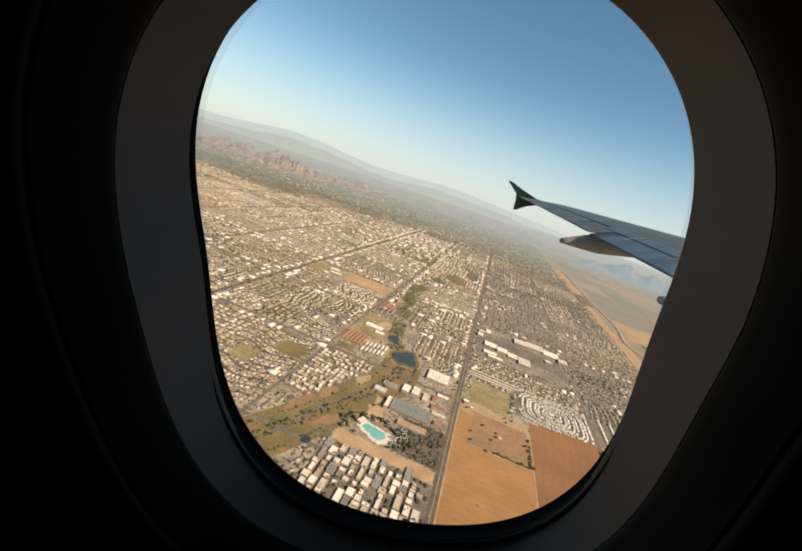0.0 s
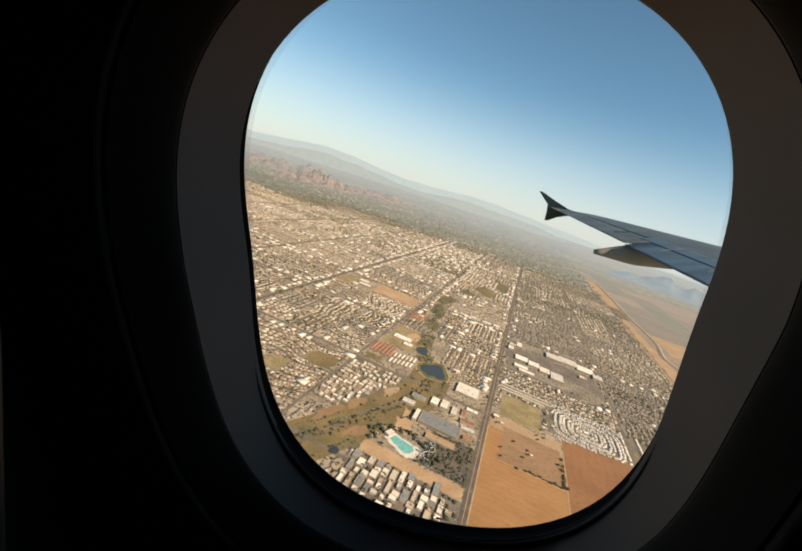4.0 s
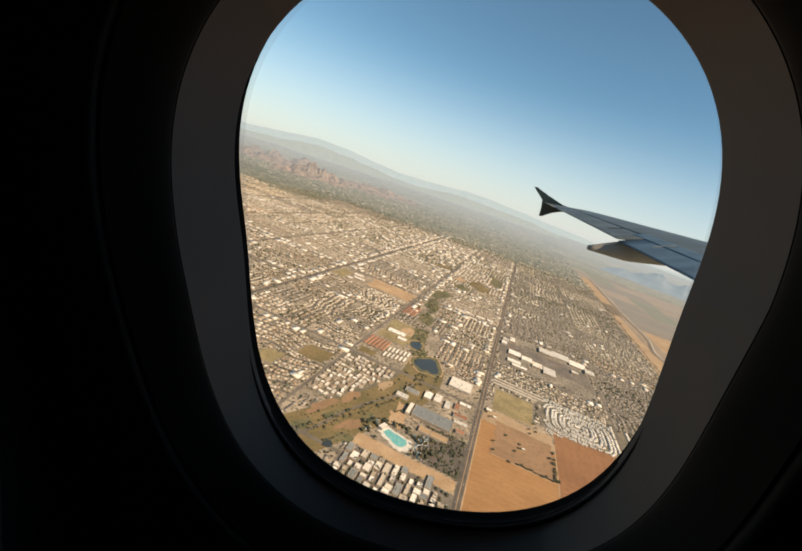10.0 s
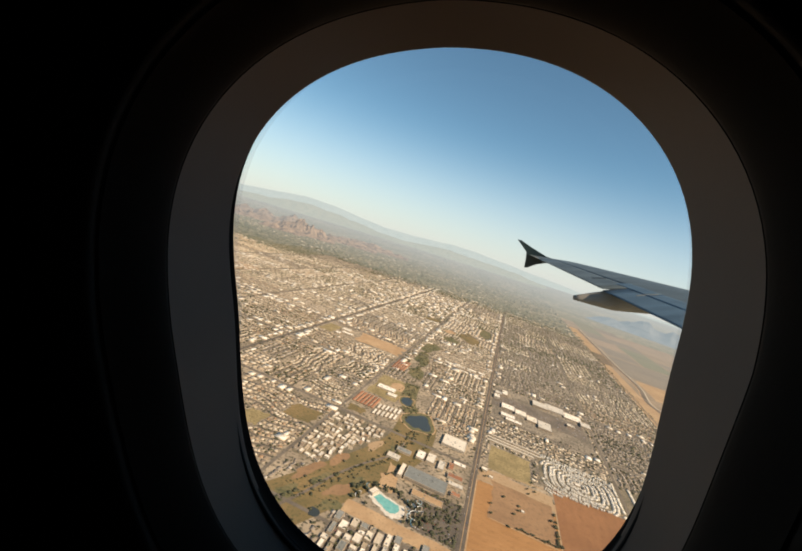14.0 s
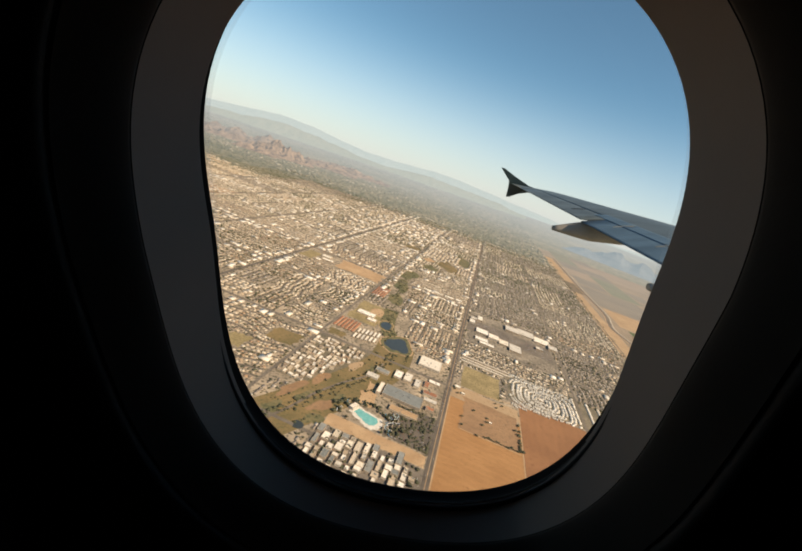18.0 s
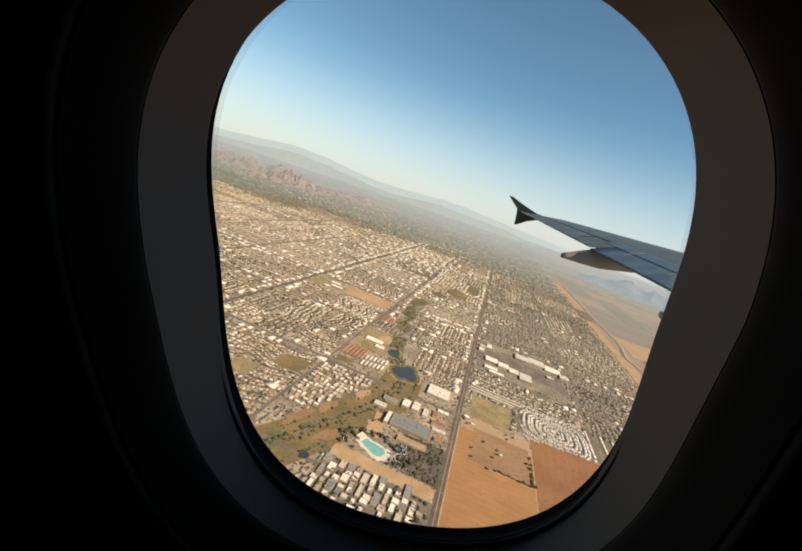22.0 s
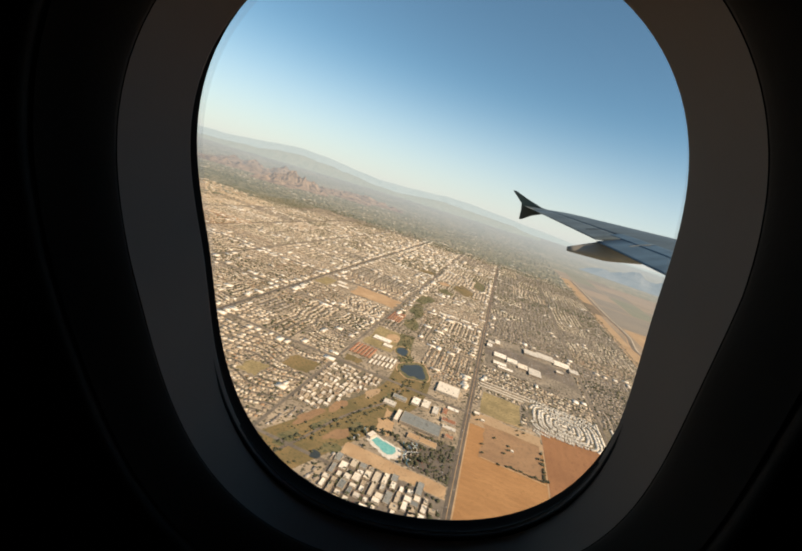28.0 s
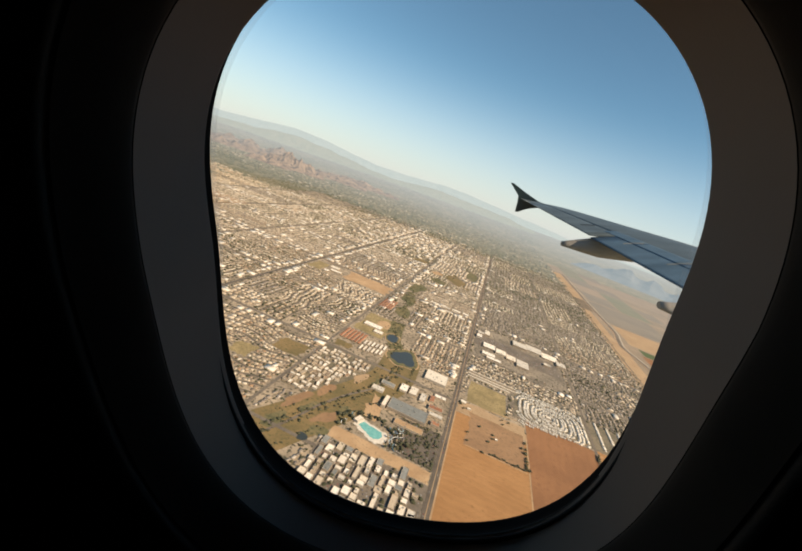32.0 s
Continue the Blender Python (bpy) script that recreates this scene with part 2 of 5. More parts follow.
M_ROOF_PALE = island_paint("pale_house_roofs", [(0.62, 0.53, 0.41), (0.47, 0.385, 0.28), (0.74, 0.665, 0.54), (0.37, 0.29, 0.21), (0.54, 0.45, 0.335), (0.58, 0.50, 0.39), (0.43, 0.34, 0.24)])
M_WALL = island_paint("house_walls", [(0.45, 0.375, 0.285), (0.39, 0.315, 0.235), (0.51, 0.45, 0.37)])
M_WALL_DIM = island_paint("brown_house_walls", [(0.36, 0.30, 0.23), (0.30, 0.25, 0.19), (0.42, 0.36, 0.29)])
M_WHITE_ROOF = island_paint("white_flat_roofs", [(0.84, 0.78, 0.67), (0.72, 0.66, 0.56), (0.78, 0.70, 0.58), (0.60, 0.56, 0.49), (0.86, 0.81, 0.72)], 0.7, 0.2, 0.5)
M_RED_ROOF = island_paint("terracotta_roofs", [(0.36, 0.165, 0.09), (0.42, 0.20, 0.11), (0.32, 0.145, 0.08)], 0.8, 0.35, 0.5)
M_GREY_ROOF = island_paint("grey_metal_roof", [(0.23, 0.24, 0.225), (0.28, 0.285, 0.265)], 0.5, 0.3, 0.3)
M_TRAILER = island_paint("trailer_roofs", [(0.72, 0.68, 0.60), (0.58, 0.54, 0.47), (0.64, 0.59, 0.50), (0.46, 0.44, 0.40), (0.52, 0.47, 0.39)], 0.5, 0.15, 1.0)
M_CARS = island_paint("car_paint", [(0.7, 0.7, 0.7), (0.05, 0.05, 0.06), (0.3, 0.31, 0.32), (0.25, 0.03, 0.03), (0.08, 0.1, 0.2), (0.45, 0.42, 0.36)], 0.3, 0.1)
M_DARKGAP = mottled("shaded_gaps", (0.06, 0.05, 0.045), (0.10, 0.085, 0.07), 0.4)
M_LEAF = island_paint("tree_leaves", [(0.062, 0.066, 0.032), (0.082, 0.08, 0.04), (0.055, 0.06, 0.03), (0.105, 0.096, 0.052), (0.07, 0.078, 0.04)], 0.85, 0.4, 3.0)
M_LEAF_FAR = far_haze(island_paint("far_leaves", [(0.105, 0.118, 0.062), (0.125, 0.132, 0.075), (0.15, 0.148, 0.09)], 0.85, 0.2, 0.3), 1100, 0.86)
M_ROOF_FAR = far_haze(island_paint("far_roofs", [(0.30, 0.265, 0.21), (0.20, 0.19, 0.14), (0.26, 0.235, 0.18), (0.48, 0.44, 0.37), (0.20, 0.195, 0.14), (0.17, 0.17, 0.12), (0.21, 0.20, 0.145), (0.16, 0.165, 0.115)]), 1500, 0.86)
# mid-distance roofs and leaves: haze is put into their paler, greyer base colours
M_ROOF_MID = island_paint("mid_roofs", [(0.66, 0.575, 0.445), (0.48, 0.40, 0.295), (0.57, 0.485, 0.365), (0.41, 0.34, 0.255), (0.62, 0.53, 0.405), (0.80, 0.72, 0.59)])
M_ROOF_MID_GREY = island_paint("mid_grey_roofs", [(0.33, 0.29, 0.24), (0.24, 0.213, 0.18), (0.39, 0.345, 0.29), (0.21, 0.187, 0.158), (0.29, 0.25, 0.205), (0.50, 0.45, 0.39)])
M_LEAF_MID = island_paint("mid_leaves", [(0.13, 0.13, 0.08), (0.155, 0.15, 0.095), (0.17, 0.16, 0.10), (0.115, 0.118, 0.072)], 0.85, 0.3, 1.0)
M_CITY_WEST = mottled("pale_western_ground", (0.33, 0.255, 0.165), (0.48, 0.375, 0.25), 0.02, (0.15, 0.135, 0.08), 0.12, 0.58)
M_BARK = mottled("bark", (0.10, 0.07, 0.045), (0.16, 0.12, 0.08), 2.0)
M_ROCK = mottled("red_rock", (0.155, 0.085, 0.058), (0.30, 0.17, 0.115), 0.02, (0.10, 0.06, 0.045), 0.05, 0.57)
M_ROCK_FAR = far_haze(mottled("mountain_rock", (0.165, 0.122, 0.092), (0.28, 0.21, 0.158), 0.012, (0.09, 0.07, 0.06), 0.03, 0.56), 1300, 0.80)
# haze on these ranges is emission of a set colour, not lit air
M_RIDGE = haze_mix(mottled("hazy_ridge", (0.20, 0.19, 0.17), (0.30, 0.28, 0.25), 0.004, (0.15, 0.145, 0.13), 0.012, 0.56), (0.365, 0.425, 0.41), 1.0, 0.90)
M_RIDGE_NEAR = haze_mix(mottled("hazy_foothill", (0.20, 0.165, 0.125), (0.31, 0.255, 0.195), 0.006, (0.14, 0.125, 0.10), 0.02, 0.55), (0.325, 0.365, 0.335), 1.0, 0.87)
M_RIDGE_EAST = haze_mix(mottled("hazy_blue_ridge", (0.15, 0.15, 0.145), (0.26, 0.25, 0.235), 0.006, (0.10, 0.105, 0.11), 0.02, 0.56), (0.235, 0.29, 0.31), 1.0, 0.74)
M_LINER, _n, _l, _b = material("window_liner_plastic")
_w = noise_node(_n, _l, 9, 5)
_r = ramp(_n, [(0.3, (0.49, 0.408, 0.358)), (0.7, (0.55, 0.458, 0.402))])
_l.new(_w.outputs[0], _r.inputs[0])
_l.new(_r.outputs[0], _b.inputs["Base Color"])
_b.inputs["Roughness"].default_value = 0.8
_b.inputs["Specular IOR Level"].default_value = 0.25
_w = noise_node(_n, _l, 900, 2)
bump(_n, _l, _b, _w.outputs[0], 0.12, 0.0004)
# bezel plastic darker than the reveal: shade past the seam is in its colour
M_PANEL, _n, _l, _b = material("cabin_wall_plastic")
_w = noise_node(_n, _l, 6, 5)
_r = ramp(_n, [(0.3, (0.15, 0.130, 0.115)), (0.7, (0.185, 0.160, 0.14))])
_l.new(_w.outputs[0], _r.inputs[0])
_l.new(_r.outputs[0], _b.inputs["Base Color"])
_b.inputs["Roughness"].default_value = 0.8
_b.inputs["Specular IOR Level"].default_value = 0.25
_w = noise_node(_n, _l, 700, 2)
bump(_n, _l, _b, _w.outputs[0], 0.15, 0.0005)
# darker copy again for the wall lining, its shade put into the base colour
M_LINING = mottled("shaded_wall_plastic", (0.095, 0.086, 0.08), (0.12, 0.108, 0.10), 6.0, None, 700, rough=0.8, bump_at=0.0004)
M_RIB, _n, _l, _b = material("glossy_dark_trim")
_w = noise_node(_n, _l, 14, 3)
_r = ramp(_n, [(0.3, (0.02, 0.02, 0.022)), (0.7, (0.03, 0.03, 0.032))])
_l.new(_w.outputs[0], _r.inputs[0])
_l.new(_r.outputs[0], _b.inputs["Base Color"])
_b.inputs["Roughness"].default_value = 0.36
_b.inputs["Specular IOR Level"].default_value = 0.3
M_RUBBER, _n, _l, _b = material("black_rubber")
_b.inputs["Base Color"].default_value, _b.inputs["Roughness"].default_value = (0.008, 0.007, 0.008, 1), 0.9
_b.inputs["Specular IOR Level"].default_value = 0.15
M_LINT, _n, _l, _b = material("pale_lint")
_b.inputs["Base Color"].default_value = (0.6, 0.58, 0.55, 1)
# near black: the closed cabin's shade is put into the base colour
M_DARKCABIN = mottled("dark_trim_and_shade", (0.03, 0.03, 0.032), (0.045, 0.045, 0.047), 5.0)


def wing_paint(name, base, rough, metal=0.0, streak=0.3):
    """Weathered paint: blotches, and grime drawn out along the airflow."""
    m, nodes, links, bsdf = material(name)
    n = noise_node(nodes, links, 1.3, 6, 0.6)
    r = ramp(nodes, [(0.3, tuple(c * (1 - streak) for c in base)), (0.7, base)])
    links.new(n.outputs[0], r.inputs[0])
    tc, mp, s = nodes.new("ShaderNodeTexCoord"), nodes.new("ShaderNodeMapping"), nodes.new("ShaderNodeTexNoise")
    mp.inputs["Scale"].default_value = (0.45, 3.6, 1.0)
    s.inputs["Scale"].default_value, s.inputs["Detail"].default_value = 1.0, 4
    links.new(tc.outputs["Object"], mp.inputs[0])
    links.new(mp.outputs[0], s.inputs["Vector"])
    g = ramp(nodes, [(0.36, (1 - streak * 0.7,) * 3), (0.52, (1, 1, 1)), (0.68, (1 + streak * 0.5,) * 3)])
    links.new(s.outputs[0], g.inputs[0])
    links.new(mix_colour(nodes, links, 1.0, r.outputs[0], g.outputs[0], 'MULTIPLY'), bsdf.inputs["Base Color"])
    bsdf.inputs["Roughness"].default_value, bsdf.inputs["Metallic"].default_value = rough, metal
    return m


M_WING = wing_paint("wing_grey_paint", (0.094, 0.125, 0.142), 0.45)
M_SLAT = wing_paint("bare_metal_slat", (0.30, 0.31, 0.30), 0.45, 0.3, 0.15)
M_FLAP = wing_paint("flap_grey_paint", (0.084, 0.14, 0.195), 0.42)
M_FAIRING = wing_paint("fairing_beige_paint", (0.27, 0.255, 0.235), 0.8)
M_FENCE = wing_paint("dark_tail_paint", (0.012, 0.028, 0.034), 0.35)
M_SLIDE = island_paint("slide_fibreglass", [(0.66, 0.68, 0.68), (0.10, 0.25, 0.38), (0.42, 0.55, 0.60)], 0.3, 0.1)
M_SKIN = wing_paint("white_fuselage_paint", (0.75, 0.75, 0.75), 0.35, 0, 0.1)
M_GLASS, _n, _l, _b = material("acrylic_pane")
_t, _g, _f, _x = _n.new("ShaderNodeBsdfTransparent"), _n.new("ShaderNodeBsdfGlossy"), _n.new("ShaderNodeFresnel"), _n.new("ShaderNodeMixShader")
_t.inputs[0].default_value, _g.inputs["Roughness"].default_value, _f.inputs[0].default_value = (0.97, 0.98, 0.98, 1), 0.02, 1.25
_l.new(_f.outputs[0], _x.inputs[0])
_l.new(_t.outputs[0], _x.inputs[1])
_l.new(_g.outputs[0], _x.inputs[2])
_l.new(_x.outputs[0], _n["Material Output"].inputs["Surface"])


M_FROST, _n, _l, _b = material("milky_acrylic")
_t, _g, _x = _n.new("ShaderNodeBsdfTransparent"), _n.new("ShaderNodeBsdfTranslucent"), _n.new("ShaderNodeMixShader")
_g.inputs[0].default_value, _x.inputs[0].default_value = (0.75, 0.8, 0.85, 1), 0.16
_l.new(_t.outputs[0], _x.inputs[1])
_l.new(_g.outputs[0], _x.inputs[2])
_l.new(_x.outputs[0], _n["Material Output"].inputs["Surface"])


# ---- mesh helpers ----
def mesh_of(name, verts, faces, mats, index=None):
    me = bpy.data.meshes.new(name)
    me.from_pydata([tuple(v) for v in verts], [], faces)
    for m in mats:
        me.materials.append(m)
    if index is not None:
        me.polygons.foreach_set("material_index", index)
    me.update()
    return me


def many(name, template, faces, findex, place, size, turn, mats, jitter=0.0, seed=1):
    """One mesh of many small pieces, each the template scaled, turned and set down."""
    tv = np.array(template, dtype=np.float64)
    n, k = len(place), len(tv)
    rng = np.random.RandomState(seed)
    v = tv[None] * size[:, None, :]
    if jitter:
        v *= 1 + jitter * (rng.rand(n, k, 1) - 0.5) * 2
    c, s = np.cos(turn)[:, None], np.sin(turn)[:, None]
    v = np.stack([v[..., 0] * c - v[..., 1] * s, v[..., 0] * s + v[..., 1] * c, v[..., 2]], -1) + place[:, None, :]
    total = np.array([len(f) for f in faces])
    flat = np.concatenate([np.array(f) for f in faces])
    me = bpy.data.meshes.new(name)
    me.vertices.add(n * k)
    me.vertices.foreach_set("co", v.ravel())
    me.loops.add(n * len(flat))
    me.loops.foreach_set("vertex_index", (flat[None] + (np.arange(n) * k)[:, None]).ravel())
    me.polygons.add(n * len(faces))
    tt = np.tile(total, n)
    me.polygons.foreach_set("loop_start", np.concatenate([[0], np.cumsum(tt)[:-1]]))
    me.polygons.foreach_set("loop_total", tt)
    for m in mats:
        me.materials.append(m)
    me.polygons.foreach_set("material_index", np.tile(np.array(findex), n))
    me.update(calc_edges=True)
    return me


GRID = GRID_TURN                            # the street grid is turned against the flight


def g2w(e, n):
    """Street-grid metres (east, north) to the world."""
    return e * math.cos(GRID) + n * math.sin(GRID), -e * math.sin(GRID) + n * math.cos(GRID)


def placed(e, n, z):
    x, y = g2w(np.asarray(e, float), np.asarray(n, float))
    return np.stack([x, y, np.broadcast_to(np.asarray(z, float), x.shape)], -1)


def part(name, me, parent=None, label=""):
    ob = new(name, me)
    ob.parent = parent
    return tagged(ob, label) if label else ob


def sheet(name, e0, n0, e1, n1, z, mat, label="", category="", kind="", uneven=0.0, parent=None, cells=6):
    """A patch of ground between grid lines, with slightly uneven edges."""
    rng = random.Random(hash((round(e0), round(n0))) % 1000)
    es, ns = np.linspace(e0, e1, cells + 1), np.linspace(n0, n1, cells + 1)
    verts, faces = [], []
    for j, n in enumerate(ns):
        for i, e in enumerate(es):
            edge = i in (0, cells) or j in (0, cells)
            de, dn = (rng.uniform(-uneven, uneven), rng.uniform(-uneven, uneven)) if edge else (0, 0)
            x, y = g2w(e + de, n + dn)
            verts.append((x, y, z))
    for j in range(cells):
        for i in range(cells):
            a = j * (cells + 1) + i
            faces.append((a, a + 1, a + cells + 2, a + cells + 1))
    ob = part(name, mesh_of(name, verts, faces, [mat]), parent)
    return tagged(ob, label, category, "", kind)


def blob(name, ce, cn, re, rn, z, mat, wobble=0.15, seed=1, turn=0.0, count=40):
    """A flat patch with a wavy outline: ponds, greens, islands."""
    rng = random.Random(seed)
    ph = [rng.uniform(0, 6.28) for _ in range(4)]
    verts = [(*g2w(ce, cn), z)]
    for i in range(count):
        a = 2 * math.pi * i / count
        k = 1 + wobble * sum(math.sin((q + 2) * a + ph[q]) / (q + 1.5) for q in range(4))
        u, v = re * k * math.cos(a), rn * k * math.sin(a)
        verts.append((*g2w(ce + u * math.cos(turn) - v * math.sin(turn), cn + u * math.sin(turn) + v * math.cos(turn)), z))
    return mesh_of(name, verts, [(0, 1 + i, 1 + (i + 1) % count) for i in range(count)], [mat])


def ribbon(name, pts, width, z, mat):
    """A strip of road, path or bank along a smooth line of grid points."""
    pts = [Vector(p) for p in pts]
    line = []
    for i in range(len(pts) - 1):
        p0, p1, p2, p3 = pts[max(i - 1, 0)], pts[i], pts[i + 1], pts[min(i + 2, len(pts) - 1)]
        for k in range(8):
            t = k / 8
            line.append(0.5 * ((2 * p1) + (p2 - p0) * t + (2 * p0 - 5 * p1 + 4 * p2 - p3) * t * t + (3 * p1 - p0 - 3 * p2 + p3) * t ** 3))
    line.append(pts[-1])
    verts, faces = [], []
    for i, p in enumerate(line):
        d = (line[min(i + 1, len(line) - 1)] - line[max(i - 1, 0)]).normalized()
        q = Vector((-d.y, d.x)) * width / 2
        verts += [(*g2w(*(p + q)), z), (*g2w(*(p - q)), z)]
    faces = [(2 * i, 2 * i + 1, 2 * i + 3, 2 * i + 2) for i in range(len(line) - 1)]
    return mesh_of(name, verts, faces, [mat])


HIP = [(-.5, -.5, 0), (.5, -.5, 0), (.5, .5, 0), (-.5, .5, 0), (-.54, -.54, .6), (.54, -.54, .6), (.54, .54, .6), (-.54, .54, .6), (-.2, 0, 1), (.2, 0, 1)]
HIP_F = [(0, 1, 5, 4), (1, 2, 6, 5), (2, 3, 7, 6), (3, 0, 4, 7), (4, 5, 9, 8), (6, 7, 8, 9), (5, 6, 9), (7, 4, 8)]
HIP_I = [1, 1, 1, 1, 0, 0, 0, 0]
FLAT = [(-.5, -.5, 0), (.5, -.5, 0), (.5, .5, 0), (-.5, .5, 0), (-.5, -.5, 1), (.5, -.5, 1), (.5, .5, 1), (-.5, .5, 1)]
FLAT_F = [(0, 1, 5, 4), (1, 2, 6, 5), (2, 3, 7, 6), (3, 0, 4, 7), (4, 5, 6, 7)]
FLAT_I = [1, 1, 1, 1, 0]
_p = (1 + 5 ** 0.5) / 2
CLUMP = [(x / 1.9, y / 1.9, 0.5 + z / 3.8) for x, y, z in [(-1, _p, 0), (1, _p, 0), (-1, -_p, 0), (1, -_p, 0), (0, -1, _p), (0, 1, _p), (0, -1, -_p), (0, 1, -_p), (_p, 0, -1), (_p, 0, 1), (-_p, 0, -1), (-_p, 0, 1)]]
CLUMP_F = [(0, 11, 5), (0, 5, 1), (0, 1, 7), (0, 7, 10), (0, 10, 11), (1, 5, 9), (5, 11, 4), (11, 10, 2), (10, 7, 6), (7, 1, 8), (3, 9, 4), (3, 4, 2), (3, 2, 6), (3, 6, 8), (3, 8, 9), (4, 9, 5), (2, 4, 11), (6, 2, 10), (8, 6, 7), (9, 8, 1)]

# ---- ground, roads and open land (built to a reduced scale, 1 mile = 309 m) ----
ROAD_E = {-280.0: 4.4, -124.0: 3.0, 28.0: 6.0, 334.0: 3.0, -434.0: 3.0, -588.0: 4.0, 182.0: 3.0, -743.0: 3.0}
ROAD_N = {401.0: 4.4, 555.0: 3.4, 710.0: 5.0, 864.0: 3.4, 1019.0: 5.0, 1173.0: 3.4, 1328.0: 5.0, 1482.0: 3.4, 1637.0: 5.0, 247.0: 3.4}


def plain_height(rad):
    """The valley floor is flat, then climbs gently to the foot of the far ranges."""
    return np.maximum(0.0, np.asarray(rad, float) - 3300.0) ** 1.25 * 0.0095


def disc(name, radii, mat, label, category, closed):
    verts = [(r * math.cos(2 * math.pi * k / 64), r * math.sin(2 * math.pi * k / 64), float(plain_height(r))) for r in radii for k in range(64)]
    faces = [(i * 64 + k, (i + 1) * 64 + k, (i + 1) * 64 + (k + 1) % 64, i * 64 + (k + 1) % 64) for i in range(len(radii) - 1) for k in range(64)]
    return tagged(part(name, mesh_of(name, verts, faces + ([tuple(range(64))] if closed else []), [mat])), label, category, "", "structure")


disc("ground", (120, 240, 400, 600, 900, 1300, 1750), M_FARPLAIN, "wide dry valley floor round the suburb", "ground", True)
disc("backdrop_plain", (1750, 2100, 2500, 2900, 3300, 3600, 3900, 4200, 4500, 4820), M_HAZEPLAIN, "hazy green-grey valley floor reaching to the mountains", "ground", False)

sheet("ground_city", -760, 150, 334, 1700, 0.06, M_CITY, "dusty tan suburban ground with yards and shrubs", "ground", "structure")
sheet("ground_city", -2100, 880, -761, 1330, 0.05, M_CITY_WEST, "pale tan ground of the western suburb", "ground", "structure", 20)
sheet("ground_city", 34, 425, 330, 1700, 0.08, M_CITY_EAST, "grey-brown ground of the close-built eastern suburb", "ground", "structure")
sheet("ground_desert", -1250, 60, -590, 900, 0.10, M_DESERT, "orange-brown desert soil with sparse scrub", "desert", "structure", 25)
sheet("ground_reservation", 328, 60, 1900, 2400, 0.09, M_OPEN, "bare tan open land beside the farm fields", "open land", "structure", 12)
sheet("ground_field", 32, 110, 104, 383, 0.12, M_FIELD, "bare orange ploughed field with wheel tracks", "field", "structure", 0.5)
sheet("ground_field", 105.5, 110, 180, 428, 0.12, M_FIELD_DARK, "bare reddish-brown ploughed field", "field", "structure", 0.5)
sheet("ground_field", 183, 110, 254, 330, 0.12, M_FIELD_DARK, "bare reddish-brown ploughed field", "field", "structure", 0.5)
sheet("ground_field", 183, 331.5, 254, 431, 0.12, M_FIELD, "bare orange field with straight harrow lines", "field", "structure", 0.5)
sheet("ground_field", 256, 110, 326, 431, 0.12, M_FIELD_DARK, "bare reddish-brown ploughed field", "field", "structure", 0.5)
sheet("ground_lot", 46, 334, 103, 392, 0.18, M_LOT, "trampled brown lot fenced by scattered trees", "lot", "structure", 2.0)
sheet("ground_lot", 32, 384, 104, 409, 0.14, M_STUBBLE, "bare tan strip along the lot", "lot", "structure", 1.5)
sheet("ground_lot", -121, 300, -40, 399, 0.12, M_LANES, "dusty brown courts between the apartment blocks", "yard", "structure", 1.0)
sheet("lawn", 40, 412, 84, 466, 0.16, M_PLOT, "dry yellow-green playing field", "field", "structure", 1.0)
sheet("lawn", -118, 408, -98, 422, 0.16, M_DRYGRASS, "dry grass plot beside the road", "field", "structure", 1.5)
sheet("lawn", -160, 346, -130, 374, 0.16, M_DRYGRASS, "dry grass school field", "field", "structure", 2.0)
sheet("lawn", -184, 308, -164, 332, 0.16, M_PLOT, "bare yellow school ground", "field", "structure", 2.0)
sheet("lawn", -274, 640, -250, 690, 0.16, M_PLOT, "dry yellow plot beside the avenue", "field", "structure", 2.0)
sheet("lawn", -118, 472, -80, 545, 0.15, M_PLOT, "dry yellow school ground", "lot", "structure", 2.0)
tagged(part("lawn_patch", blob("lawn_patch", -90, 522, 8, 16, 0.18, M_TAN, 0.3, 80)), "bare orange patch of the school ground", "lawn", "", "structure")
sheet("lawn", -212, 648, -128, 702, 0.16, M_TAN, "long bare orange vacant strip between houses", "lot", "structure", 5.0)
sheet("ground_lot", -58, 263, 24, 277, 0.15, M_TAN, "bare orange strip beside the water park", "lot", "structure", 0.8)
sheet("ground_lot", -60, 205, 25, 262, 0.14, M_ASPHALT, "dark paved yards of an industrial estate", "yard", "structure", 0.5)
sheet("ground_lot", -14, 279, 25, 330, 0.14, M_STREET, "dusty grey car park with planted rows", "car park", "structure", 0.5)
sheet("ground_lot", -46, 306, -32, 345, 0.14, M_TAN, "bare orange ground by the water park", "lot", "structure", 3.0)
sheet("ground_lot", 34, 600, 170, 655, 0.14, M_ASPHALT, "large grey asphalt car park of a shopping centre", "car park", "structure", 0.5)
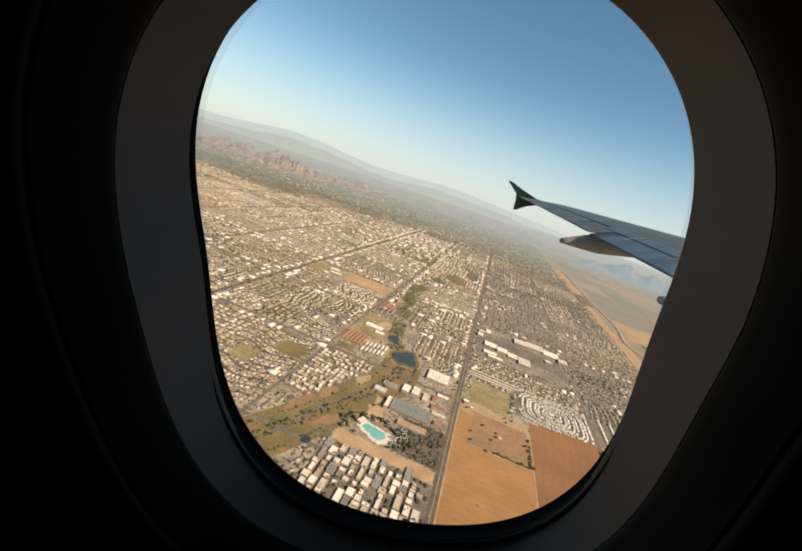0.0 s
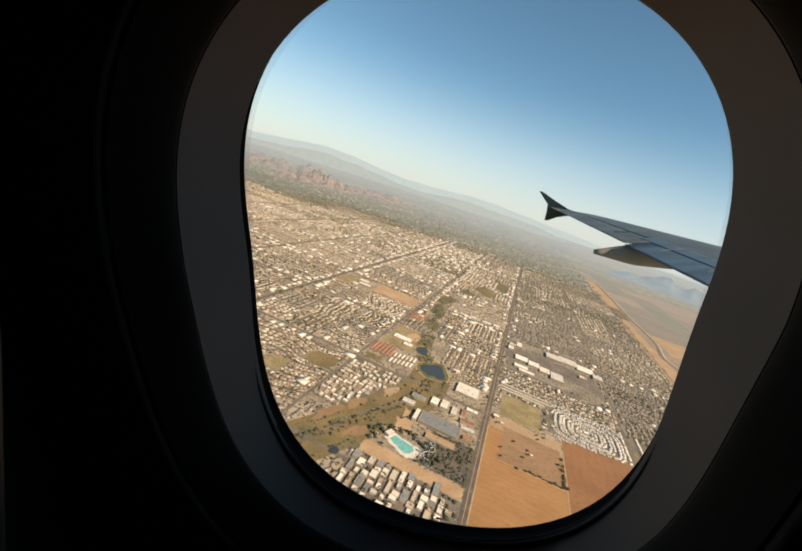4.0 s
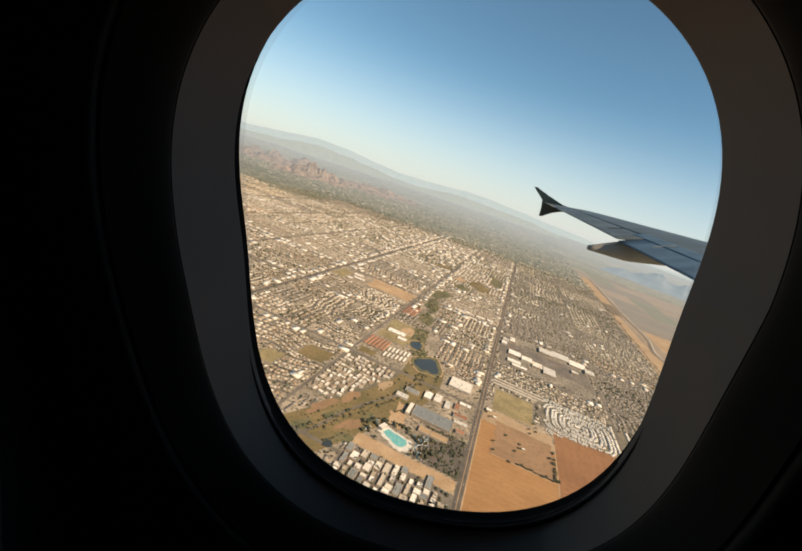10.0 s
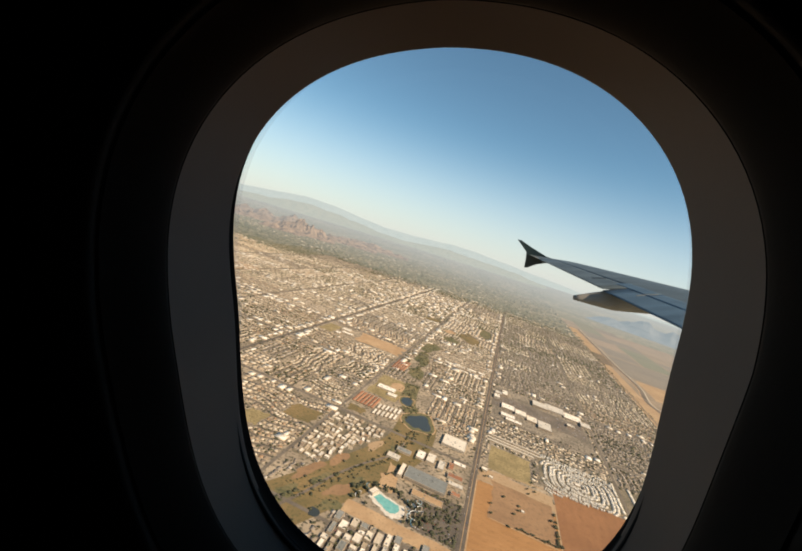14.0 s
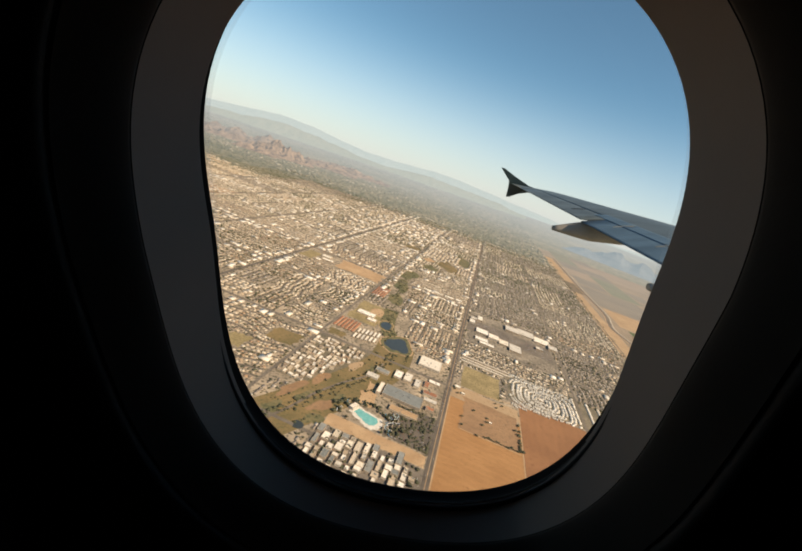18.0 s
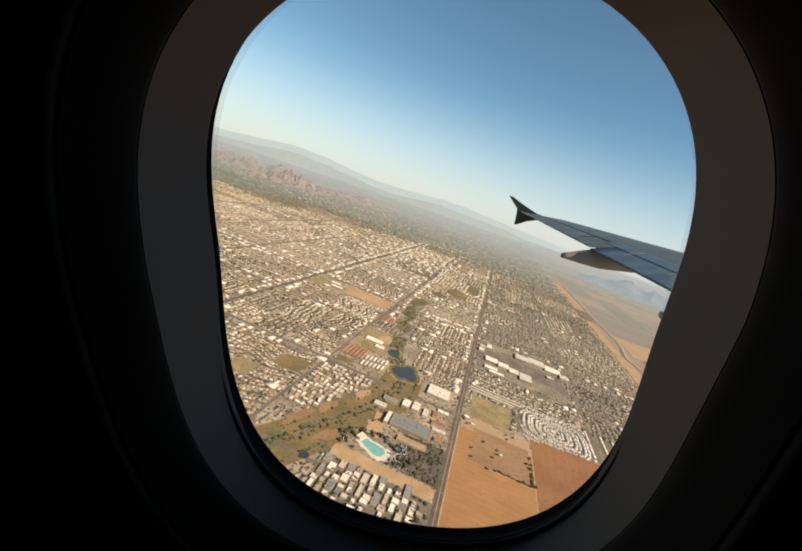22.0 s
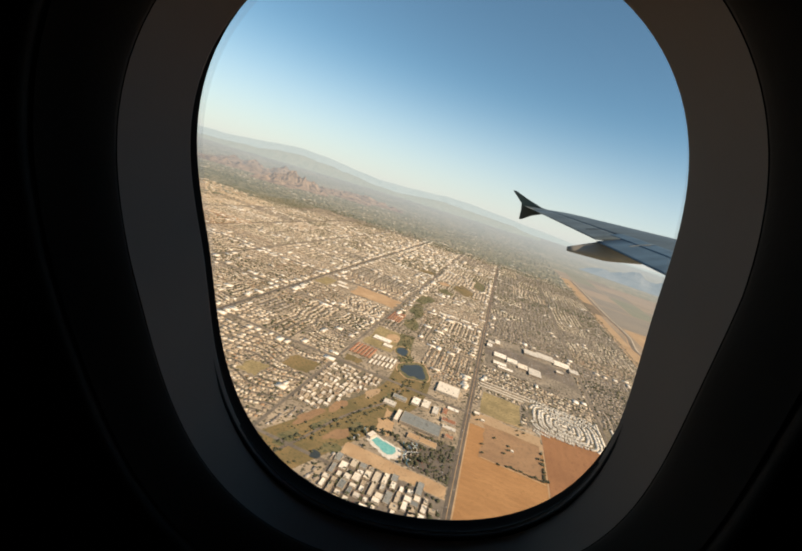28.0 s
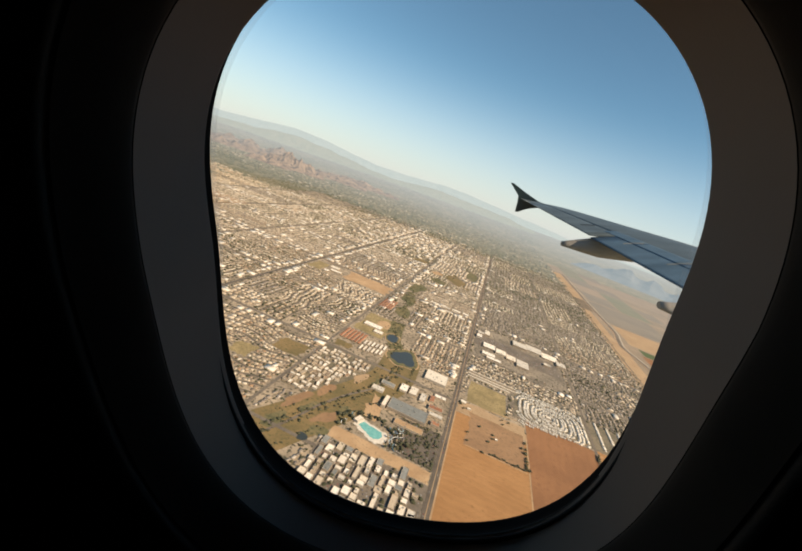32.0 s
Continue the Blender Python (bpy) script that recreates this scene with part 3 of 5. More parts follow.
FARM = [(328, 318, 344, 560, M_STUBBLE, "tan"), (328, 562, 352, 800, M_STUBBLE, "tan"), (328, 802, 366, 1010, M_STUBBLE, "orange"), (328, 1012, 360, 1330, M_STUBBLE, "tan"), (328, 1332, 372, 1500, M_FALLOW, "grey fallow"), (328, 1502, 370, 2100, M_STUBBLE, "tan"),
        (367, 240, 434, 428, M_GREEN, "dark green"), (367, 432, 460, 482, M_STUBBLE, "tan"), (380, 486, 456, 530, M_FALLOW, "dark grey"), (386, 533, 470, 600, M_STUBBLE, "orange"), (398, 604, 474, 650, M_STUBBLE, "tan"), (400, 652, 470, 724, M_STUBBLE, "orange"),
        (402, 730, 475, 858, M_GREEN, "green"), (488, 690, 580, 768, M_STUBBLE, "tan"), (488, 780, 622, 888, M_GREEN, "green"), (405, 870, 500, 982, M_FIELD_DARK, "brown"), (415, 988, 478, 1036, M_GREEN, "green"), (484, 900, 640, 1030, M_STUBBLE, "orange"),
        (400, 1050, 560, 1230, M_STUBBLE, "tan"), (392, 1250, 600, 1540, M_FARM_FAR[2], "grey fallow"), (570, 1060, 760, 1240, M_GREEN, "green"), (460, 470, 600, 590, M_OPEN, "scrubby")]
_r = random.Random(41)
for _n in range(300, 2600, 170):                # the patchwork of farm land further out
    _e = 640.0
    while _e < 1700:
        _w = _r.uniform(60, 190)
        if _r.random() < 0.72:
            FARM.append((_e, _n, _e + _w - 5, _n + 163, _r.choice(M_FARM_FAR), "distant"))
        _e += _w
for _n in range(1560, 2500, 190):
    for _e in (400, 520):
        FARM.append((_e, _n, _e + 112, _n + 182, _r.choice(M_FARM_FAR), "distant"))
for _e0, _n0, _e1, _n1, _m, _t in FARM:
    if math.hypot(_e1, _n1) < 2700:
        sheet("ground_crop", _e0, _n0, _e1, _n1, 0.16 if _t != "distant" else 0.14, _m, _t + " farm field with straight edges", "field", "structure", 1.0)

for _e, _wd in ROAD_E.items():
    _n0, _n1 = (110, 1800) if _e > -500 else (420, 1700)
    road = part("road", ribbon("road", [(_e, _n0), (_e, (_n0 + _n1) / 2), (_e, _n1)], _wd, 0.22, M_STREET if _wd > 4 else M_ASPHALT))
    tagged(road, "long straight asphalt avenue through the suburb", "road", "avenues", "structure")
    if _wd > 4.5:
        part("median", ribbon("median", [(_e, _n0), (_e, _n1)], 0.5, 0.25, M_TAN), road)
for _n, _wd in ROAD_N.items():
    road = part("road", ribbon("road", [(-760, _n), (-200, _n), (334 if _n > 410 else 28 if _n > 260 else -60, _n)], _wd, 0.23, M_ASPHALT))
    tagged(road, "straight asphalt cross street between housing blocks", "road", "cross streets", "structure")
CANAL = [(345, 110), (346, 240), (349, 333), (355, 433), (366, 560), (382, 700), (391, 800), (389, 890), (366, 985), (372, 1050), (386, 1154), (380, 1400), (381, 1647), (382, 2109)]
road = part("road", ribbon("road", CANAL, 10.0, 0.20, M_RIVERBED))
tagged(road, "winding dark freeway cutting beside the farm fields", "road", "", "structure")
part("carriageway", ribbon("carriageway", [(e - 1.5, n) for e, n in CANAL], 3.6, 0.24, M_ASPHALT), road)
part("verge", ribbon("verge", [(e + 6.6, n) for e, n in CANAL], 3.0, 0.22, M_CONCRETE), road, "pale levee beside the road")
part("verge", ribbon("verge", [(e - 6.6, n) for e, n in CANAL], 2.0, 0.22, M_TAN), road)
for _e0, _n0, _e1, _n1 in ((104.6, 110, 104.6, 398), (181.5, 110, 181.5, 420), (255, 110, 255, 420), (327.5, 110, 327.5, 420), (31.5, 110, 31.5, 383), (183, 330.6, 254, 330.6), (46, 333, 103, 333), (46, 408, 178, 434), (178, 421, 326, 434), (327.5, 420, 327.5, 2000), (364, 431, 560, 455), (386, 602, 600, 640), (478, 600, 486, 900)):
    tagged(part("dirt_track", ribbon("dirt_track", [(_e0, _n0), (_e1, _n1)], 1.2, 0.26, M_TAN)), "pale dirt farm track between fields", "track", "farm tracks", "structure")

# the grassy flood channel, its ponds and the water park
WASH = [(-112, 205), (-92, 250), (-70, 300), (-50, 350), (-40, 392), (-42, 446), (-66, 486), (-76, 552), (-91, 655), (-98, 760), (-60, 1000), (-37, 1188)]
tagged(part("lawn_wash", ribbon("lawn_wash", WASH[:6], 44, 0.13, M_DRYGRASS)), "dry yellow-green golf course along a winding wash", "golf course", "", "structure")
tagged(part("lawn_wash", ribbon("lawn_wash", WASH[5:8], 20, 0.17, M_PARK)), "green park strip along the wash", "park", "", "structure")
PARKS = [(-84, 606, 10, 34, 0.1), (-93, 690, 12, 40, 0.05), (-97, 778, 16, 36, 0.0), (-74, 905, 20, 24, -0.2), (-40, 985, 26, 60, 0.25), (-10, 1120, 18, 80, 0.1), (-90, 985, 14, 22, 0.0), (-150, 1060, 20, 24, 0.2)]
for _k, (_e, _n, _a, _b, _t) in enumerate(PARKS):
    tagged(part("lawn_park", blob("lawn_park", _e, _n, _a, _b, 0.17, M_DRYGRASS if _k in (4, 7) else M_TAN if _k == 6 else M_PARK, 0.28, 60 + _k, _t)), "patchy olive parkland between the blocks", "park", "parks", "structure")
for _k, (_e, _n, _a, _b, _m, _t) in enumerate(((-98, 252, 7, 11, M_PARK, "green"), (-66, 262, 6, 9, M_PARK, "green"), (-68, 281, 5, 13, M_LOT, "brown"), (-97, 288, 5, 16, M_LOT, "brown"), (-66, 362, 5, 12, M_STUBBLE, "bare tan"), (-84, 318, 5, 12, M_LOT, "brown"), (-58, 300, 5, 9, M_PARK, "green"), (-48, 368, 7, 8, M_PARK, "green"), (-84, 284, 5, 10, M_PARK, "green"))):
    tagged(part("lawn_patch", blob("lawn_patch", _e, _n, _a, _b, 0.17, _m, 0.3, 30 + _k, -0.4)), _t + " patch of the dry golf course", "lawn", "golf course patches", "structure")
tagged(part("channel", ribbon("channel", [(-108, 205), (-90, 254), (-84, 274), (-78, 295), (-66, 324), (-49, 357), (-44, 389)], 2.4, 0.2, M_RIVERBED)), "narrow brown creek bed winding through the golf course", "creek", "", "structure")
for _k, (_e, _n, _a, _b, _sd, _wb) in enumerate(((-42, 446, 17.5, 30, 3, 0.22), (-68, 488, 11, 16, 5, 0.15))):
    tagged(part("bank", blob("bank", _e, _n, _a, _b, 0.26, M_TAN, _wb, _sd)), "pale sandy bank round a pond", "bank", "pond banks", "structure")
tagged(part("lawn_bank", blob("lawn_bank", -42, 446, 16.2, 28, 0.28, M_PARK, 0.22, 3)), "grassy slope round the large pond", "bank", "pond banks", "structure")
tagged(part("lawn_bank", blob("lawn_bank", -68, 488, 10, 14.6, 0.28, M_PARK, 0.15, 5)), "grassy slope round the small pond", "bank", "pond banks", "structure")
tagged(part("water_pond", blob("water_pond", -42, 446, 11.4, 22, 0.3, M_WATER, 0.34, 3)), "dark still pond in the park", "pond", "ponds", "structure")
tagged(part("water_pond", blob("water_pond", -68, 488, 7.6, 11.5, 0.3, M_WATER, 0.15, 5)), "small dark pond in the park", "pond", "ponds", "structure")
tagged(part("water_pond", blob("water_pond", -72, 249, 3.6, 5, 0.3, M_WATER, 0.2, 7)), "small dark pond on the golf course", "pond", "ponds", "structure")

# ---- the aircraft: nose-up climb, window facing north ----
AIR = Matrix(((0.9635, 0.0247, -0.2664, 0), (-0.0553, 0.9926, -0.1080, 0), (0.2618, 0.1188, 0.9578, 200.0), (0, 0, 0, 1)))
OUTLINE = (0.14081, -0.01400, 0.01930, -0.00662, -0.00322, 0.00139, -0.00089, 0.00042, -0.00023)
SKEW = (0.00127, -0.00114, -0.00051, 0.00040)


def rim(d, count=128, aft=0.0, low=0.0, fore=0.0, top=0.0):
    """The window's outline in forward and up, let out by d, a little more aft and low, less fore."""
    pts = []
    for i in range(count):
        a = 2 * math.pi * i / count
        b = a if a <= math.pi else 2 * math.pi - a
        q = sum(c * math.cos(k * b) for k, c in enumerate(OUTLINE)) + sum(c * math.sin((k + 2) * a) for k, c in enumerate(SKEW)) + d
        q += aft * max(0, -math.sin(a)) ** 1.5 + low * max(0, -math.cos(a)) ** 1.5 - fore * max(0, math.sin(a)) ** 1.5 - top * max(0, math.cos(a)) ** 1.5
        q -= 0.0042 * max(0, math.sin(a)) * max(0, math.cos(a))
        pts.append((-0.0144 + q * math.sin(a), -0.0591 + q * math.cos(a)))
    return pts


def loft(name, sections, mat, count=128, smooth=True):
    """A ring round the window through sections of (outboard, let-out, more aft, more low, less fore, shallower low, deeper aft, less on top, shallower on top, deeper fore)."""
    verts, faces = [], []
    for out, *d in sections:
        d = (d + [0.0] * 9)[:9]
        for i, (f, u) in enumerate(rim(d[0], count, d[1], d[2], d[3], d[6])):
            a = 2 * math.pi * i / count
            up, down, fwd, aft = (max(0, v) ** 1.5 for v in (math.cos(a), -math.cos(a), math.sin(a), -math.sin(a)))
            verts.append((f, out + d[4] * down - d[5] * aft + d[7] * up - d[8] * fwd, u))
    for s in range(len(sections) - 1):
        for i in range(count):
            j = (i + 1) % count
            faces.append((s * count + i, s * count + j, (s + 1) * count + j, (s + 1) * count + i))
    me = mesh_of(name, verts, faces, [mat])
    if smooth:
        me.polygons.foreach_set("use_smooth", [True] * len(faces))
    return me


def aboard(name, label, category, kind=""):
    e = new(name)
    e.matrix_world = AIR
    return tagged(e, label, category, "", kind)


window = aboard("window_1", "rounded airliner cabin window with grey plastic surround", "window", "structure")
part("seal", loft("seal", [(0.250, 0.045, 0, 0.03), (0.246, 0.040, 0, 0.03), (0.238, 0.026, 0, 0.018), (0.2325, 0.0150, 0, 0.0096), (0.2295, 0.0125, 0, 0.0096), (0.2260, 0.0135, 0, 0.0096), (0.2180, 0.0096, 0, 0.0096), (0.2090, 0.0110, 0, 0.0096)], M_RUBBER), window, "black rubber seal round the pane")
part("reveal", loft("reveal", [(0.209, 0.0002, 0.003, 0.0096, 0, 0, 0, 0, 0, 0), (0.20397, 0.00218, 0.0017, 0.00893, 0.00115, 0.00224, 0.00112, 0.00077, 0.00126, 0.00098), (0.19823, 0.00444, 0.00021, 0.00816, 0.00246, 0.0048, 0.0024, 0.00165, 0.0027, 0.0021), (0.19033, 0.00756, -0.00184, 0.0071, 0.00426, 0.00832, 0.00416, 0.00286, 0.00468, 0.00364), (0.18207, 0.01081, -0.00397, 0.006, 0.00615, 0.012, 0.006, 0.00413, 0.00675, 0.00525), (0.17597, 0.01322, -0.00556, 0.00518, 0.00754, 0.01472, 0.00736, 0.00506, 0.00828, 0.00644), (0.1731, 0.01435, -0.0063, 0.0048, 0.0082, 0.016, 0.008, 0.0055, 0.009, 0.007)], M_LINER), window, "grey plastic window reveal")
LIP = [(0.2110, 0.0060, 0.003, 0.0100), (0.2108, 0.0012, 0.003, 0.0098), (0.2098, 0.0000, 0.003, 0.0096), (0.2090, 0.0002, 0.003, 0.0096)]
part("lip", loft("lip", LIP, M_LINER), window)
# extra strip over the lip; its dark colour puts shade on the sill
part("sill_shade", loft("sill_shade", [(o, d + 0.0012, f, w - 0.0019) for o, d, f, w in LIP], M_DARKCABIN), window, "added dark strip shading the sill")
part("seam", loft("seam", [(0.2078, 0.0034, 0.0026, 0.0066), (0.2068, 0.0022, 0.0024, 0.0062), (0.2054, 0.0028, 0.0024, 0.0062), (0.2046, 0.0044, 0.0024, 0.0066)], M_DARKCABIN), window, "dark rubber bead along the sill")
part("gap", loft("gap", [(0.1734, 0.01445, -0.0063, 0.0048, 0.0082, 0.016, 0.008, 0.0055, 0.009, 0.007), (0.1743, 0.01475, -0.0063, 0.0048, 0.0082, 0.016, 0.008, 0.0055, 0.009, 0.007), (0.1732, 0.01495, -0.0063, 0.0048, 0.0082, 0.016, 0.008, 0.0055, 0.009, 0.007)], M_RUBBER), window, "dark gap between the plastic pieces")
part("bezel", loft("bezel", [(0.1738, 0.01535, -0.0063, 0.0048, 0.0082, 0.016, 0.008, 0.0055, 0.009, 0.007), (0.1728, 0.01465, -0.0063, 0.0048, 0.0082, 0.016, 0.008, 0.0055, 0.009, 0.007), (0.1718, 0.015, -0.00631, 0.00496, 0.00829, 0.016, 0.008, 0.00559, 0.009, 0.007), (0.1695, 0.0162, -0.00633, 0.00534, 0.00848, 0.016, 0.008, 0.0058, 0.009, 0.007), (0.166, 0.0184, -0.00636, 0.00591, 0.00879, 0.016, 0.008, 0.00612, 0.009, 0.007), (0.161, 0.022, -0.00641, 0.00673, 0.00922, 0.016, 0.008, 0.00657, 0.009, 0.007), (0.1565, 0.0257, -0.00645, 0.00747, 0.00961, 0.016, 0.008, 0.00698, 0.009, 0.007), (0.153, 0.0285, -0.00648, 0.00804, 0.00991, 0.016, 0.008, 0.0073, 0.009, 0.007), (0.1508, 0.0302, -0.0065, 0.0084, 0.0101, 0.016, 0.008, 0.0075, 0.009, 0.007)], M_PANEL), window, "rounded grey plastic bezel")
pane = part("pane", mesh_of("pane", [(f, 0.237, u) for f, u in rim(0.024, 128, 0, 0.018)], [tuple(range(128))], [M_GLASS]), window, "clear acrylic pane")
pane.visible_shadow = False
pane_edge = part("pane_edge", loft("pane_edge", [(0.2340, 0.0102, 0.002, 0.034), (0.2340, 0.0120, 0.002, 0.034), (0.2340, 0.0165, 0.002, 0.034)], M_FROST), window, "milky scratched edge of the pane")
pane_edge.visible_shadow = False


def speck(f, out, u, size, seed):
    """A flat uneven crumb of lint, facing the cabin."""
    rr = random.Random(seed)
    ring = [(f + size * rr.uniform(0.6, 1.2) * math.cos(k * 0.785), out - 0.0002, u + 0.55 * size * rr.uniform(0.6, 1.2) * math.sin(k * 0.785)) for k in range(8)]
    back = [(x, y + 0.0005, z) for x, y, z in ring]
    return mesh_of("lint", ring + back, [tuple(range(8)), tuple(range(15, 7, -1))] + [(k, (k + 1) % 8, 8 + (k + 1) % 8, 8 + k) for k in range(8)], [M_LINT])


for _k, (_f, _o, _u, _z) in enumerate(((-0.0140, 0.2125, -0.2335, 0.0017), (-0.0116, 0.2125, -0.2338, 0.0011), (0.0649, 0.1895, 0.0664, 0.0011))):
    part("lint", speck(_f, _o, _u, _z, _k), window, "tiny pale speck of lint")

panel = aboard("wall_cabin", "grey plastic cabin side wall coloured darker for its shadow", "wall", "structure")
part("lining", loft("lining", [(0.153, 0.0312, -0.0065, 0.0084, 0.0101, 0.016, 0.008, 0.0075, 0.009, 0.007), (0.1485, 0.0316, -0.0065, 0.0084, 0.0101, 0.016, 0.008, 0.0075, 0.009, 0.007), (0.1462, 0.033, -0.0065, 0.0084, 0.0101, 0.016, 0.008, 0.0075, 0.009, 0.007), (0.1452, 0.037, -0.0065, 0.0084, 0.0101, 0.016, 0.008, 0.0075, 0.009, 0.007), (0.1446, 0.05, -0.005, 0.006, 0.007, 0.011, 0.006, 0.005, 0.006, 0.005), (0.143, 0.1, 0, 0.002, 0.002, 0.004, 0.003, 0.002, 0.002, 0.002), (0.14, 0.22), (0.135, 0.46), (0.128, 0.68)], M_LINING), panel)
part("joint_gap", loft("joint_gap", [(0.151, 0.0301, -0.0065, 0.0084, 0.0101, 0.016, 0.008, 0.0075, 0.009, 0.007), (0.1545, 0.0307, -0.0065, 0.0084, 0.0101, 0.016, 0.008, 0.0075, 0.009, 0.007), (0.153, 0.0314, -0.0065, 0.0084, 0.0101, 0.016, 0.008, 0.0075, 0.009, 0.007)], M_RUBBER), panel)
part("skin", loft("skin", [(0.246, 0.042, 0, 0.03), (0.250, 0.046, 0, 0.03), (0.259, 0.050, 0, 0.03), (0.262, 0.056, 0, 0.03), (0.258, 0.10, 0, 0.01), (0.235, 0.30), (0.205, 0.47), (0.160, 0.68)], M_SKIN), panel, "white painted outer fuselage skin")


def slab(name, lo, hi, mat, bevel=0.0):
    """A block between two corners, with its edges eased."""
    bm = bmesh.new()
    bmesh.ops.create_cube(bm, size=1)
    for v in bm.verts:
        v.co = [lo[k] + (v.co[k] + 0.5) * (hi[k] - lo[k]) for k in range(3)]
    if bevel:
        bmesh.ops.bevel(bm, geom=bm.edges[:], offset=bevel, segments=2, profile=0.5, affect='EDGES')
    me = bpy.data.meshes.new(name)
    bm.to_mesh(me)
    bm.free()
    me.materials.append(mat)
    return me




def rib_mesh():
    """A glossy moulding added off the wall, its flat side placed to reflect the window."""
    verts, faces = [], []
    line = [(-0.075, 0.152), (-0.060, 0.0950), (-0.020, 0.0815), (-0.006, 0.0822), (-0.0022, 0.0850), (-0.0010, 0.0900), (0.0, 0.0965), (0.0006, 0.1008), (-0.0015, 0.1025), (-0.035, 0.1080), (-0.045, 0.152)]
    m, n = len(line), 24
    for j in range(n + 1):
        u = -0.5 + 0.87 * j / n
        shift = min(0.012, max(-0.045, 0.172 * u + 0.001)) - 0.05 * max(0.0, -u - 0.06)
        verts += [(f - 0.150, o + shift * (o < 0.15), u) for f, o in line]
    for j in range(n):
        faces += [(j * m + i, j * m + i + 1, (j + 1) * m + i + 1, (j + 1) * m + i) for i in range(m - 1)]
    me = mesh_of("glint_rib", verts, faces + [tuple(range(m))[::-1], tuple(range(n * m, n * m + m))], [M_RIB])
    me.polygons.foreach_set("use_smooth", [True] * (n * (m - 1)) + [False] * 2)
    return me


part("glint_rib", rib_mesh(), panel, "glossy vertical rib added on the wall to reflect the window")
# unseen box added round the camera so light enters only by the window
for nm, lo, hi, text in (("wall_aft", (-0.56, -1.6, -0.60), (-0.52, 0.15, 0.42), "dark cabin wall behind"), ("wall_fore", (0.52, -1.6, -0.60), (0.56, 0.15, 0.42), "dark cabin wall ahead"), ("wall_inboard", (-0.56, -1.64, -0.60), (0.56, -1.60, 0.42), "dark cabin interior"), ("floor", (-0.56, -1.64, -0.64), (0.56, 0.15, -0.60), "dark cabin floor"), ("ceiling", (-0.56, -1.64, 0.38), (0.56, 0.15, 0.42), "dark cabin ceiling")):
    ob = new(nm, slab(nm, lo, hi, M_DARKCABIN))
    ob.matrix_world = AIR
    tagged(ob, text + " added unseen to keep light out", "cabin " + nm.split("_")[0], "", "structure")


# ---- the wing, seen from behind and above ----
def edge_lead(span):
    f = 3.6 + (15.3 - span) * 0.51 - max(0, span - 14.5) ** 2 * 0.9
    u = float(np.interp(span, (0, 5, 8.2, 11, 15.3), (-2.72, -2.55, -2.35, -2.22, -2.15)))
    return f, u


def edge_trail(span):
    return 3.29 + 0.3 * (11 - span) if span > 6 else 4.79 + (6 - span) * 0.06, -2.34 + 0.065 * (span - 8.2)


def aerofoil(s):
    """Half thickness and camber as a share of the chord, at s from the leading edge."""
    return 0.11 * (1.48 * math.sqrt(max(s, 0)) - 0.63 * s - 1.76 * s * s + 1.42 * s ** 3 - 0.51 * s ** 4) * 0.62, 0.012 * math.sin(math.pi * s)


def wing_piece(name, s0, s1, span0, span1, mat, lift=0.0, droop=0.0, steps=8, along=10, thin=1.0):
    """A part of the wing between two shares of the chord and two spans, as a closed body."""
    verts, faces = [], []
    for i in range(along + 1):
        sp = span0 + (span1 - span0) * i / along
        (lf, lu), (tf, tu) = edge_lead(sp), edge_trail(sp)
        chord = lf - tf
        ring = [s0 + (s1 - s0) * k / steps for k in range(steps + 1)]
        for side in (1, -1):
            for s in (ring if side == 1 else ring[::-1]):
                t, c = aerofoil(s)
                z = lu + (tu - lu) * s + (c + side * t * thin) * chord + lift - droop * max(0, s - s0) * chord
                verts.append((lf - s * chord, sp, z))
    m = 2 * (steps + 1)
    for i in range(along):
        for k in range(m):
            q = (k + 1) % m
            faces.append((i * m + k, i * m + q, (i + 1) * m + q, (i + 1) * m + k))
    faces += [tuple(range(m))[::-1], tuple(range(along * m, along * m + m))]
    me = mesh_of(name, verts, faces, [mat])
    me.polygons.foreach_set("use_smooth", [True] * (len(faces) - 2) + [False] * 2)
    return me


wing = aboard("aircraft_wing", "grey swept airliner wing with a dark wingtip fence", "wing")
part("wing_box", wing_piece("wing_box", 0.13, 0.695, -0.3, 15.25, M_WING, along=28), wing)
for a, b in ((0.6, 5.2), (5.23, 8.3), (8.33, 11.6), (11.63, 14.8)):
    part("slat", wing_piece("slat", 0.0, 0.128, a, b, M_SLAT), wing, "bare metal leading-edge slat")
for a, b in ((4.6, 6.3), (6.33, 7.7), (7.73, 9.04), (9.07, 10.37), (10.4, 11.4)):
    part("spoiler", wing_piece("spoiler", 0.615, 0.755, a, b, M_FLAP, 0.003, thin=1.03), wing, "blue-grey spoiler panel")
part("flap", wing_piece("flap", 0.70, 1.0, 0.3, 6.3, M_FLAP, 0, 0.05), wing, "blue-grey flap")
part("flap", wing_piece("flap", 0.70, 1.0, 6.34, 10.95, M_FLAP, 0, 0.05), wing, "blue-grey flap")
part("aileron", wing_piece("aileron", 0.698, 1.0, 10.96, 14.5, M_WING), wing, "grey aileron")
part("aileron_gap", wing_piece("aileron_gap", 0.70, 0.86, 11.95, 12.0, M_RUBBER, 0.004), wing, "dark gap at the aileron hinge")
part("tip_trail", wing_piece("tip_trail", 0.698, 1.0, 14.52, 15.25, M_WING), wing)
for a, b in ((10.379, 10.391), (9.049, 9.061), (7.709, 7.721)):
    part("marking", wing_piece("marking", 0.65, 0.83, a, b, M_SLAT, 0.018, 0.045), wing, "thin pale line across the wing")


